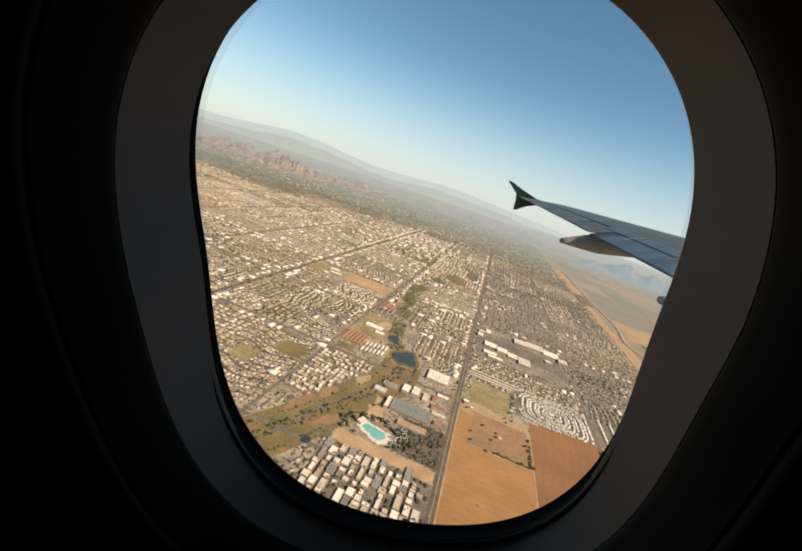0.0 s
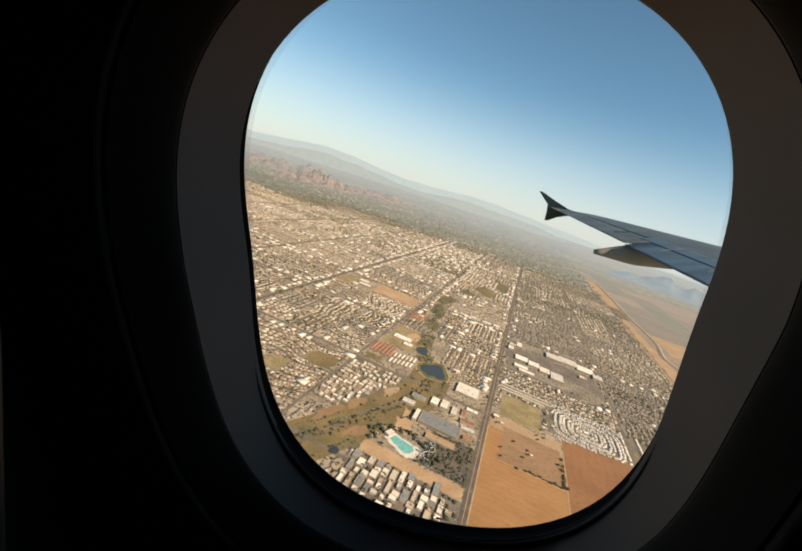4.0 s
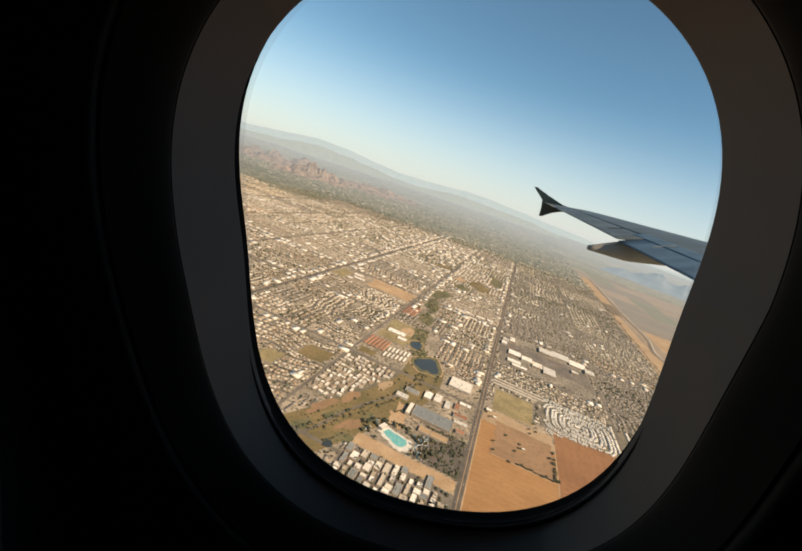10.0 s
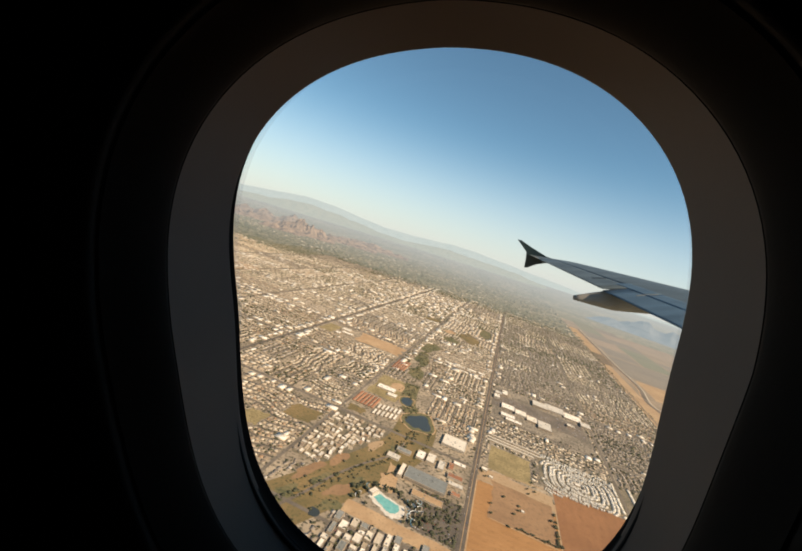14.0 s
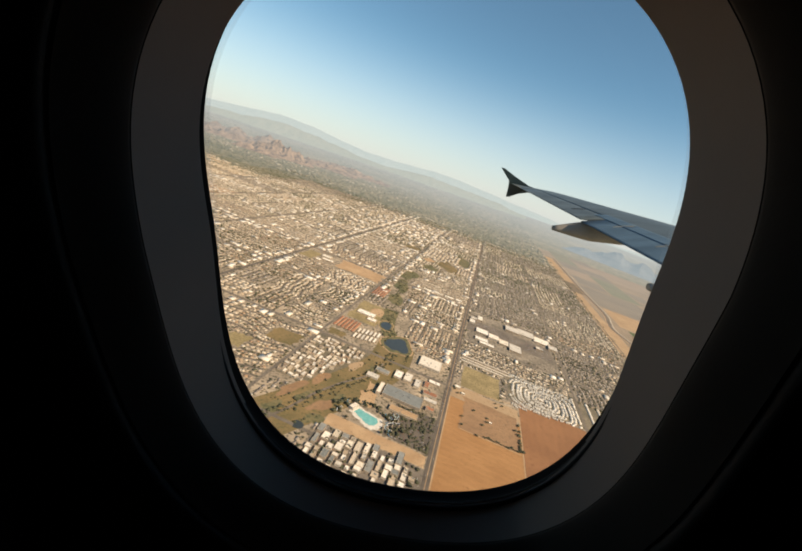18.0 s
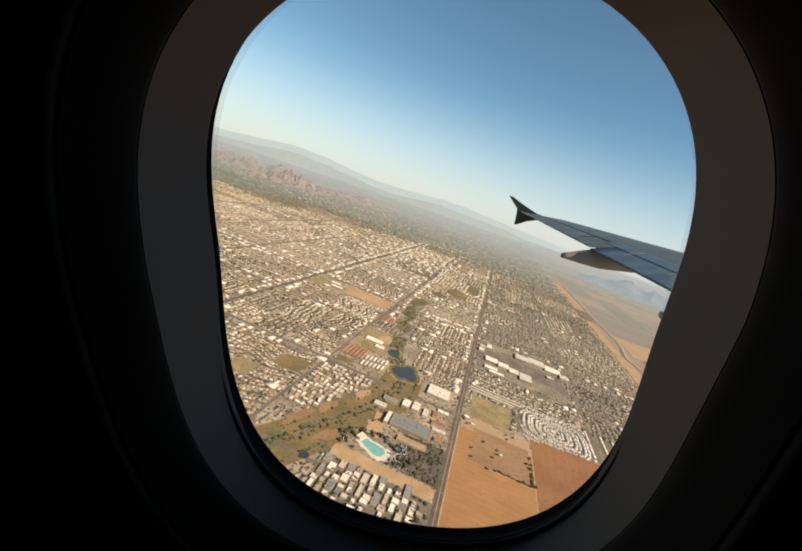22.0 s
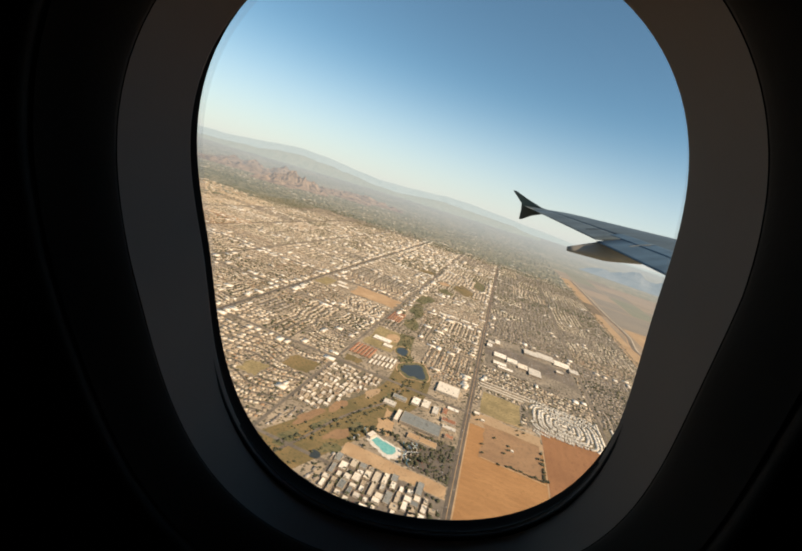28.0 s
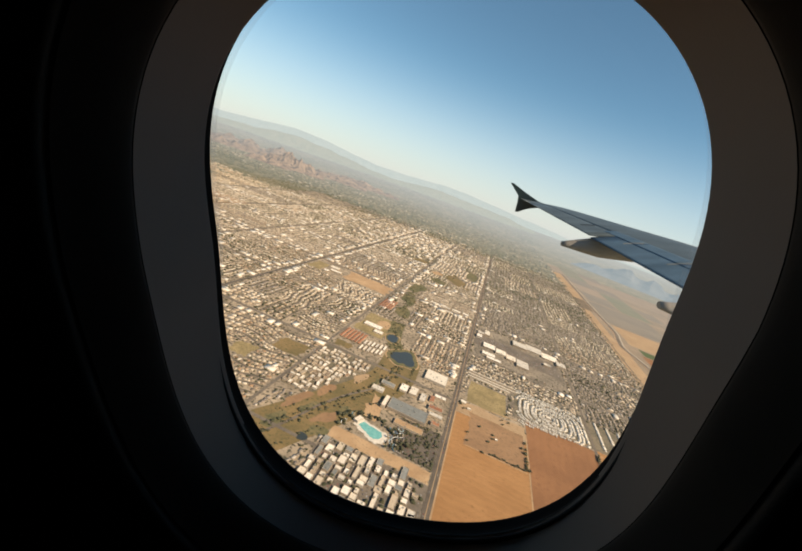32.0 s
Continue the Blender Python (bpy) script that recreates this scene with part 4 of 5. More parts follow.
def fence_mesh():
    prof = [(1.60, -1.36), (1.72, -1.38), (2.15, -1.66), (2.65, -1.95), (3.15, -2.10), (3.25, -2.16), (2.62, -2.18), (2.3, -2.24), (1.99, -2.37), (1.89, -2.37), (1.93, -2.05), (1.93, -1.80)]
    n = len(prof)
    verts = [(f, 15.27, u) for f, u in prof] + [(f, 15.33, u) for f, u in prof]
    return mesh_of("wingtip_fence", verts, [tuple(range(n)), tuple(range(2 * n - 1, n - 1, -1))] + [(i, (i + 1) % n, n + (i + 1) % n, n + i) for i in range(n)], [M_FENCE])


part("wingtip_fence", fence_mesh(), wing, "dark painted arrow-shaped wingtip fence")


def fairing_mesh(span, tail, length, width, tops, bottoms):
    """A canoe-shaped flap-track fairing: a blunt tail below the trailing edge, a nose under the wing."""
    verts, faces, n, m = [], [], 24, 16
    keys = (0, 0.12, 0.28, 0.55, 0.8, 1)
    for i in range(n + 1):
        s = i / n
        f = tail + s * length
        top = float(np.interp(s, keys, tops))
        bot = float(np.interp(s, keys, bottoms)) - 0.04 * math.sin(math.pi * s)
        wide = width * min(1.0, 0.35 + 2.2 * s, 0.1 + 3.0 * (1 - s))
        for k in range(m):
            a = 2 * math.pi * k / m
            verts.append((f, span + wide / 2 * math.sin(a) * (1 - 0.25 * math.cos(a)), (top + bot) / 2 + (top - bot) / 2 * math.cos(a)))
    for i in range(n):
        for k in range(m):
            q = (k + 1) % m
            faces.append((i * m + k, i * m + q, (i + 1) * m + q, (i + 1) * m + k))
    faces += [tuple(range(m))[::-1], tuple(range(n * m, n * m + m))]
    me = mesh_of("fairing", verts, faces, [M_FAIRING])
    me.polygons.foreach_set("use_smooth", [True] * (len(faces) - 2) + [False] * 2)
    return me


part("flap_track_fairing", fairing_mesh(11.1, 2.68, 3.4, 0.42, (-2.40, -2.31, -2.20, -2.18, -2.20, -2.28), (-2.52, -2.605, -2.715, -2.745, -2.62, -2.40)), wing, "beige canoe-shaped flap fairing")
part("flap_track_fairing", fairing_mesh(6.75, 3.31, 3.3, 0.42, (-2.30, -2.29, -2.30, -2.34, -2.40, -2.46), (-2.42, -2.56, -2.66, -2.74, -2.72, -2.55)), wing, "beige canoe-shaped flap fairing")


def barrel_mesh():
    """The fuselage side: a tube with an opening where the window panel sits."""
    verts, faces, nf, na = [], [], 68, 72
    for i in range(nf + 1):
        f = -3.0 + 0.25 * i
        for k in range(na):
            a = 2 * math.pi * k / na
            verts.append((f, -2.15 + 2.4 * math.cos(a), -0.45 + 2.4 * math.sin(a)))
    for i in range(nf):
        for k in range(na):
            q = (k + 1) % na
            f, a = -3.0 + 0.25 * (i + 0.5), 2 * math.pi * (k + 0.5) / na
            if abs(f) < 0.5 and math.cos(a) > 0 and -0.62 < -0.45 + 2.4 * math.sin(a) < 0.42:
                continue
            faces.append((i * na + k, (i + 1) * na + k, (i + 1) * na + q, i * na + q))
    faces += [tuple(range(na))[::-1], tuple(range(nf * na, nf * na + na))]
    me = mesh_of("barrel", verts, faces, [M_SKIN])
    me.polygons.foreach_set("use_smooth", [True] * len(faces))
    return me


fuselage = aboard("aircraft_fuselage", "white painted airliner fuselage behind the wing", "aircraft")
part("barrel", barrel_mesh(), fuselage)
part("belly_fairing", slab("belly_fairing", (2.5, -3.6, -3.0), (12.5, -0.05, -2.2), M_SKIN, 0.3), fuselage, "rounded white belly fairing at the wing root")

# ---- the suburb: streets, houses, trees ----
rng = np.random.RandomState(7)
OPEN = [(34, 474, 100, 497), (30, 100, 330, 424), (38, 410, 86, 468), (92, 422, 330, 492), (34, 560, 175, 700), (-60, 200, 26, 400), (-122, 290, -60, 402), (-122, 405, -40, 548), (-162, 344, -128, 376), (-186, 306, -162, 334), (-276, 638, -126, 704), (-18, 405, 22, 450), (-1250, 60, -590, 420)]


def along_wash(e, n):
    """Distance in grid metres from the middle of the wash."""
    d = np.full(np.shape(e), 1e9)
    for (a, b), (c, f) in zip(WASH[:-1], WASH[1:]):
        t = np.clip(((e - a) * (c - a) + (n - b) * (f - b)) / ((c - a) ** 2 + (f - b) ** 2), 0, 1)
        d = np.minimum(d, np.hypot(e - a - t * (c - a), n - b - t * (f - b)))
    return d


def is_free(e, n):
    ok = along_wash(e, n) > np.where(n < 470, 24, np.where(n < 820, 13, 0))
    for ce, cn, re, rn, turn in PARKS:
        ok &= np.hypot((e - ce) / re, (n - cn) / rn) > 0.95
    for e0, n0, e1, n1 in OPEN:
        ok &= ~((e > e0) & (e < e1) & (n > n0) & (n < n1))
    for w, wd in ROAD_E.items():
        ok &= np.abs(e - w) > wd / 2 + 1.2
    for w, wd in ROAD_N.items():
        ok &= np.abs(n - w) > wd / 2 + 1.2
    return ok


E_LINES = [-897, -743, -588, -434, -280, -124, 28, 182, 334]
N_LINES = [93, 247, 401, 555, 710, 864, 1019, 1173, 1328, 1482, 1637, 1790]
H_E, H_N, H_T, H_L, S_V, S_F, Y_E, Y_N = [], [], [], [], [], [], [], []
H_K, V_V, V_F, Y_W = [], [], [], []              # the kind of each block, and vacant ground
cells_at = []
for ei in range(len(E_LINES) - 1):
    for ni in range(len(N_LINES) - 1):
        e0, e1, n0, n1 = E_LINES[ei] + 4, E_LINES[ei + 1] - 4, N_LINES[ni] + 4, N_LINES[ni + 1] - 4
        ke, kn = rng.choice([1, 2, 2, 3]), rng.choice([1, 2, 3])
        for ci in range(ke):
            for cj in range(kn):
                cells_at.append((e0 + (e1 - e0) * ci / ke + 1, e0 + (e1 - e0) * (ci + 1) / ke - 1, n0 + (n1 - n0) * cj / kn + 1, n0 + (n1 - n0) * (cj + 1) / kn - 1))
for e0, e1, n0, n1 in cells_at:
    across = rng.rand() < 0.5
    lot, depth, street = rng.uniform(3.3, 4.1), rng.uniform(4.9, 5.9), rng.uniform(2.4, 3.0)
    amp, wave, ph = rng.choice([0, 0, 0, 1.2, 3.0, 5.0]) * (1.0 if e1 < 30 else 0.5), rng.uniform(45, 90), rng.uniform(0, 6.28)
    far = n0 > 1000
    kind = int(rng.choice([0, 1, 2, 3, 4], p=[0.36, 0.14, 0.40, 0.08, 0.02] if e1 < 30 else [0.14, 0.72, 0.04, 0.06, 0.04]))   # mixed, brown, pale, flats, vacant
    leafy, grown = rng.uniform(0.15, 0.75) if e1 < 30 else rng.uniform(0.45, 0.8), rng.uniform(0.8, 1.2)
    if n0 > 690 and e1 < 30:              # leafy and bare quarters alternate further out
        leafy = (leafy - 0.15) * 1.8
    if e0 > 20 and e1 < 184 and n0 < 600 and n1 < 640:
        kind, leafy = 2, 0.45
    if kind == 3:
        lot, depth, leafy = rng.uniform(5.5, 7.5), rng.uniform(5.5, 6.5), leafy * 0.5
    if kind == 4 and n0 < 700 and not (e0 > 20 and n0 < 1000) and (e1 - e0) < 90 and (n1 - n0) < 90 and is_free(np.array([(e0 + e1) / 2]), np.array([(n0 + n1) / 2]))[0]:
        base = len(V_V)
        V_V += [(*g2w(e + rng.uniform(-2, 2), n + rng.uniform(-2, 2)), 0.10) for e, n in ((e0, n0), (e1, n0), (e1, n1), (e0, n1))]
        V_F.append((base, base + 1, base + 2, base + 3))
        continue
    if far:
        lot, depth = lot * 1.5, depth * 1.4
    a0, a1, b0, b1 = (e0, e1, n0, n1) if across else (n0, n1, e0, e1)
    rows_at = np.arange(b0 + depth / 2, b1 - depth / 2, 2 * depth + street)
    for rr in rows_at:
        for side in (0, 1):
            a = np.arange(a0 + lot / 2, a1, lot)
            a = a + rng.normal(0, 0.6 if e1 < 30 else 1.0, len(a))
            b = rr + side * depth + rng.normal(0, 0.5 if e1 < 30 else 0.95, len(a)) + amp * np.sin(a / wave * 6.28 + ph)
            tilt = np.arctan(amp * 6.28 / wave * np.cos(a / wave * 6.28 + ph))
            keep = (rng.rand(len(a)) < 0.87) & (b > b0) & (b < b1)
            a, b, tilt = a[keep], b[keep], tilt[keep]
            H_L.append(np.full(len(a), lot))
            H_K.append(np.full(len(a), kind))
            H_E.append(a if across else b)
            H_N.append(b if across else a)
            H_T.append(tilt if across else np.pi / 2 - tilt)
        # trees along the shared back fence, and fewer along the kerb
        for line, gap, loose in ((0.5, 1.6, 1.5), (1.5, 3.0, 1.6)):
            a = np.arange(a0, a1, gap) + rng.normal(0, 0.5, len(np.arange(a0, a1, gap)))
            b = rr + line * depth + (street / 2 if line > 1 else 0) + rng.normal(0, loose, len(a)) + amp * np.sin(a / wave * 6.28 + ph)
            keep = (rng.rand(len(a)) < leafy) & (b < b1)
            Y_E.append((a if across else b)[keep])
            Y_N.append((b if across else a)[keep])
            Y_W.append(np.full(keep.sum(), grown))
        aa = np.linspace(a0, a1, 14)
        bb = rr + 1.5 * depth + street / 2 + amp * np.sin(aa / wave * 6.28 + ph)
        if bb.max() < b1 and not far:
            base = len(S_V)
            for x, y in zip(aa, bb):
                for o in (-street * 0.36, street * 0.36):
                    S_V.append((*g2w(*((x, y + o) if across else (y + o, x))), 0.11))
            mids = (aa[:-1] + aa[1:]) / 2, (bb[:-1] + bb[1:]) / 2
            ok = is_free(*(mids if across else mids[::-1]))
            S_F += [(base + 2 * k, base + 2 * k + 1, base + 2 * k + 3, base + 2 * k + 2) for k in range(len(aa) - 1) if ok[k]]
tagged(part("vacant_ground", mesh_of("vacant_ground", V_V, V_F, [M_DRYGRASS])), "dry vacant plots and playing fields between the blocks", "fields", "", "stuff")
tagged(part("street_network", mesh_of("street_network", S_V, S_F, [M_STREET])), "web of grey residential streets between the houses", "streets", "", "stuff")
H_E, H_N, H_T, H_L, H_K = np.concatenate(H_E), np.concatenate(H_N), np.concatenate(H_T), np.concatenate(H_L), np.concatenate(H_K)
ok = is_free(H_E, H_N) & (H_E < 330) & (H_N < np.interp(H_E, [-800, -560, -420, -340], [1330, 1520, 1620, 1900]) + rng.normal(0, 40, len(H_E)))
H_E, H_N, H_T, H_L, H_K = H_E[ok], H_N[ok], H_T[ok], H_L[ok], H_K[ok]
count = len(H_E)
H_S = np.stack([H_L * rng.uniform(0.66, 1.12, count), rng.uniform(1.9, 3.2, count), rng.uniform(0.65, 0.95, count)], -1)
H_S[H_N > 1000] *= (1.0, 1.35, 1.15)
H_S[H_K == 3] *= (1.0, 1.15, 1.5)
H_T = H_T + rng.normal(0, 0.12, count) + np.where(rng.rand(count) < np.where(H_E < 28, 0.15, 0.3), np.pi / 2, 0)

# the nearest houses stand as things of their own
order = np.argsort(np.hypot(H_E + 40, H_N))
near = order[H_K[order] < 3][:240]
rest = np.setdiff1d(order, near)
house_wall = mesh_of("house_wall", HIP[:8], [f for f in HIP_F[:4]], [M_WALL])
house_roof = mesh_of("house_roof", HIP[4:], [tuple(i - 4 for i in f) for f in HIP_F[4:]] + [(3, 2, 1, 0)], [M_ROOF])


def house(name, place, size, turn, roof_me, wall_me, label, group, category="house"):
    e = new(name)
    e.matrix_world = Matrix.LocRotScale(Vector(place), Euler((0, 0, turn)), Vector(size))
    part("wall", wall_me, e)
    part("roof", roof_me, e)
    return tagged(e, label, category, group)


for i in near:
    house("house", placed(H_E[i], H_N[i], 0.05), H_S[i], H_T[i] - GRID, house_roof, house_wall, "small single-storey suburban house with a hipped roof", "houses of the near blocks")
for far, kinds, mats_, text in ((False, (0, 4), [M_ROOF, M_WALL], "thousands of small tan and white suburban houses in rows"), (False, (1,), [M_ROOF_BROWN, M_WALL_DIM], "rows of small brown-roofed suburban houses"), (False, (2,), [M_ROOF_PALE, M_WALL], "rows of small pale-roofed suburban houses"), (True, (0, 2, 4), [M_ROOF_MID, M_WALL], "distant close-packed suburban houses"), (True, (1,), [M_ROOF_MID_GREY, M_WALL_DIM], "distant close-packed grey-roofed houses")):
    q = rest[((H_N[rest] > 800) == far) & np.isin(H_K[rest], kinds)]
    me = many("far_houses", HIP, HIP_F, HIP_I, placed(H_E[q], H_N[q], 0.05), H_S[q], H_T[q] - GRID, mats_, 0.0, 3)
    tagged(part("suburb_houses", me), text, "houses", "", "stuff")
q = rest[H_K[rest] == 3]
me = many("flats", FLAT, FLAT_F, FLAT_I, placed(H_E[q], H_N[q], 0.05), H_S[q], H_T[q] - GRID, [M_ROOF_PALE, M_WALL], 0.0, 3)
tagged(part("suburb_flats", me), "pale flat-roofed apartment blocks in rows", "apartments", "", "stuff")

# shops and flats along the avenues, larger and paler
C_E, C_N, C_S, C_T = [], [], [], []
for w in (-280, 28, -124, -434):
    for nn in np.arange(290, 1780, 9.0):
        for sgn in (-1, 1):
            if rng.rand() < (0.5 if w == -280 else 0.24):
                C_E.append(w + sgn * rng.uniform(8, 13))
                C_N.append(nn + rng.normal(0, 2))
                C_S.append((rng.uniform(3, 8), rng.uniform(4, 13), rng.uniform(1.0, 1.8)))
for w in (710, 1019, 1328, 401, 555, 864, 1173):
    for ee in np.arange(-740, 325, 10.0):
        for sgn in (-1, 1):
            if rng.rand() < (0.62 if w in (710, 1019, 1328) else 0.34) * (1.0 if ee < 28 else 0.5):
                C_E.append(ee + rng.normal(0, 2))
                C_N.append(w + sgn * rng.uniform(7, 12))
                C_S.append((rng.uniform(4, 13), rng.uniform(3, 8), rng.uniform(1.0, 1.8)))
for _ in range(210):                      # the pale town centre
    C_E.append(rng.normal(-230, 100))
    C_N.append(rng.normal(1340, 170))
    C_S.append((rng.uniform(5, 14), rng.uniform(5, 12), rng.uniform(1.5, 4.0)))
for _ in range(260):                      # scattered schools, flats and stores
    C_E.append(rng.uniform(-740, 60))
    C_N.append(rng.uniform(420, 1450))
    C_S.append((rng.uniform(4, 14), rng.uniform(3, 9), rng.uniform(1.0, 2.0)))
C_E, C_N, C_S = np.array(C_E), np.array(C_N), np.array(C_S)
C_S[(C_N > 690) & (C_E < 20)] *= (1.25, 1.15, 1.0)
ok = is_free(C_E, C_N)
C_E, C_N, C_S = C_E[ok], C_N[ok], C_S[ok]
me = many("shops", FLAT, FLAT_F, FLAT_I, placed(C_E, C_N, 0.06), C_S, np.full(len(C_E), -GRID) + rng.choice([0, np.pi / 2], len(C_E)), [M_WHITE_ROOF, M_WALL], 0.0, 4)
tagged(part("flat_roofed_blocks", me), "pale flat-roofed shops and flats along the avenues", "buildings", "", "stuff")

# the hazy far town beyond
n_far = 6900
f_e, f_n = rng.uniform(-2600, 340, n_far), 1700 + 2600 * rng.rand(n_far) ** 1.3
f_e[:1700], f_n[:1700] = rng.uniform(-2100, -900, 1700), 900 + 480 * rng.rand(1700) ** 0.8   # the western outskirts
s_ = np.stack([rng.uniform(5, 16, n_far), rng.uniform(4, 10, n_far), rng.uniform(1.2, 3.0, n_far)], -1)
f_x, f_y = g2w(f_e, f_n)
clear = np.hypot((f_x + 880) / 170, (f_y - 2470) / 120) > 1
west = np.arange(n_far) < 1700
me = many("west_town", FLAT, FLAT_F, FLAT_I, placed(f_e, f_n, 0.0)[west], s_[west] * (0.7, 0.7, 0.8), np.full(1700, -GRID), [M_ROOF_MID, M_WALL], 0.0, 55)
tagged(part("west_town", me), "pale scattered roofs of the western suburb", "buildings", "", "stuff")
clear &= ~west
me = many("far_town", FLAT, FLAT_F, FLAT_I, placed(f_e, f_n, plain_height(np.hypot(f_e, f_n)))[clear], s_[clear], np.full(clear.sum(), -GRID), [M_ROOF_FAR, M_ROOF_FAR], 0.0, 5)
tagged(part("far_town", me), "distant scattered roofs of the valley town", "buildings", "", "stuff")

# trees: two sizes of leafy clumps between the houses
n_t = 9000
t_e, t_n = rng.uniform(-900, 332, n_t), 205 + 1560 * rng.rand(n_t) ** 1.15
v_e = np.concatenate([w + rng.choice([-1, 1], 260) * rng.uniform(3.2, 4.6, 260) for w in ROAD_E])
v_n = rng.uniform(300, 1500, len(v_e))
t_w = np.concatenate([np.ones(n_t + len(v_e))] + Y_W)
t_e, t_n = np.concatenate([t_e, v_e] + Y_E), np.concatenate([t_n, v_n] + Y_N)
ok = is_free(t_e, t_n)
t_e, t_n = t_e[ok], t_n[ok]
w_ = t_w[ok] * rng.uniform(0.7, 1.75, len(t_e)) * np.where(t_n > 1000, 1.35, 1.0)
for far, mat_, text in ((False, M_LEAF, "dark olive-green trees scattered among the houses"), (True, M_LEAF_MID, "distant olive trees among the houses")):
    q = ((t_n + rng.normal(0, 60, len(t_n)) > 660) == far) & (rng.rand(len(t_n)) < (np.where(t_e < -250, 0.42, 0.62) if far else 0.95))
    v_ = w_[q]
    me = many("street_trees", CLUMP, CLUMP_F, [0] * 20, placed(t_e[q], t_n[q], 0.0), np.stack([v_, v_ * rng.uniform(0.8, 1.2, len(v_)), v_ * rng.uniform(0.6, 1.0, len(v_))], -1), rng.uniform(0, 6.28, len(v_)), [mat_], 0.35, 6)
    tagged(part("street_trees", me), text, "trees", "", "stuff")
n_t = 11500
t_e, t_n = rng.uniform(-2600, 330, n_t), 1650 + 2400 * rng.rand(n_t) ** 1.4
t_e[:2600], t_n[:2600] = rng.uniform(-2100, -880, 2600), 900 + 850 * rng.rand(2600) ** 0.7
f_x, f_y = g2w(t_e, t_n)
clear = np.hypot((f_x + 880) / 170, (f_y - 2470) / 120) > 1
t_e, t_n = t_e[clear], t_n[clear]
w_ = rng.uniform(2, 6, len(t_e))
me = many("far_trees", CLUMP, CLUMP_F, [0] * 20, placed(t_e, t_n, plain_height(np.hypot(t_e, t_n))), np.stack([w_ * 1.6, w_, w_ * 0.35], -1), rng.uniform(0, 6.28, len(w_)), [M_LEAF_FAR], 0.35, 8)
tagged(part("far_trees", me), "distant dark green groves beyond the town", "trees", "", "stuff")
n_t = 1050
k_ = rng.rand(n_t)
seg = np.minimum((k_ * (len(WASH) - 1)).astype(int), len(WASH) - 2)
fr_ = k_ * (len(WASH) - 1) - seg
wl = np.array(WASH)
mid = wl[seg] + (wl[seg + 1] - wl[seg]) * fr_[:, None]
side = rng.choice([-15.5, -4.6, -4.0, -3.6, 1.4, 1.8, 2.2, 17.0], n_t)
spread = np.where(seg < 5, 0.5 + 1.0 * rng.rand(n_t), 6.5)
off = rng.normal(0, 1, (n_t, 2)) * spread[:, None]
off[:, 0] += np.where(seg < 5, side, 0)
t_e, t_n = mid[:, 0] + off[:, 0], mid[:, 1] + off[:, 1]
dry = (np.hypot((t_e + 42) / 13, (t_n - 446) / 25) > 1) & (np.hypot((t_e + 68) / 9, (t_n - 488) / 13) > 1) & (t_n > 205)
t_e, t_n = t_e[dry], t_n[dry]
w_ = rng.uniform(0.5, 1.6, len(t_e)) * np.where(rng.rand(len(t_e)) < 0.5, 0.7, 1.0)
me = many("park_trees", CLUMP, CLUMP_F, [0] * 20, placed(t_e, t_n, 0.0), np.stack([w_, w_, w_ * 1.0], -1), rng.uniform(0, 6.28, len(w_)), [M_LEAF], 0.4, 9)
tagged(part("park_trees", me), "dark green trees along the wash and golf course", "trees", "", "stuff")

# ---- mountains ----
def massif(name, cx, cy, length, width, height, turn, mat, seed, nx=90, ny=40, sharp=1.0):
    """An eroded ridge: a heap whose crest and flanks are cut by gullies."""
    verts, faces = [], []
    c, s = math.cos(turn), math.sin(turn)
    for j in range(ny + 1):
        for i in range(nx + 1):
            u, v = i / nx * 2 - 1, j / ny * 2 - 1
            env = max(0.0, 1 - abs(u) ** 2.2) ** 0.8 * max(0.0, 1 - abs(v) ** 1.3)
            x, y = u * length / 2, v * width / 2
            q = Vector((x / width * 5 + seed * 3.1, y / width * 2.2, seed))
            crest = 0.55 + 0.75 * noise.noise(Vector((u * 3.2 + seed * 7.7, seed, 0)))
            gully = abs(noise.noise(q * 1.0)) * 0.9 + abs(noise.noise(q * 2.3)) * 0.4
            z = height * env * max(0.08, crest + sharp * (0.35 - gully))
            verts.append((cx + x * c - y * s, cy + x * s + y * c, z - 0.5))
    for j in range(ny):
        for i in range(nx):
            a = j * (nx + 1) + i
            faces.append((a, a + 1, a + nx + 2, a + nx + 1))
    return part(name, mesh_of(name, verts, faces, [mat]))


for _az, _r, _ln, _wd, _ht, _tn, _sd, _t in ((-19.6, 2620, 400, 300, 86, 0.3, 3, "rugged red-brown desert mountain rising from the suburb"), (-22.4, 2480, 260, 200, 36, 0.2, 13, "brown desert hill beside the mountain"), (-23.6, 3250, 760, 460, 62, 0.35, 5, "low red-brown desert hills"), (-27.5, 2900, 560, 380, 40, 0.4, 17, "low brown desert hill"), (-14.8, 2900, 560, 340, 40, 0.1, 11, "low tan desert foothill"), (-10.6, 3150, 640, 380, 42, 0.1, 19, "low hazy foothill")):
    tagged(massif("mountain", _r * math.sin(radians(_az)), _r * math.cos(radians(_az)), _ln, _wd, _ht, _tn, M_ROCK_FAR, _sd), _t, "mountain")
for cx, cy, ln, wd, ht, sd, tn in ((-640, 330, 90, 60, 26, 21, 0.5), (-700, 470, 70, 45, 22, 23, -0.4), (-760, 640, 110, 60, 34, 25, 0.3), (-830, 260, 140, 90, 18, 27, 0.2)):
    wx, wy = g2w(cx, cy)
    tagged(massif("butte", wx, wy, ln, wd, ht, tn, M_ROCK, sd, 40, 24), "red sandstone butte standing in the desert", "butte")


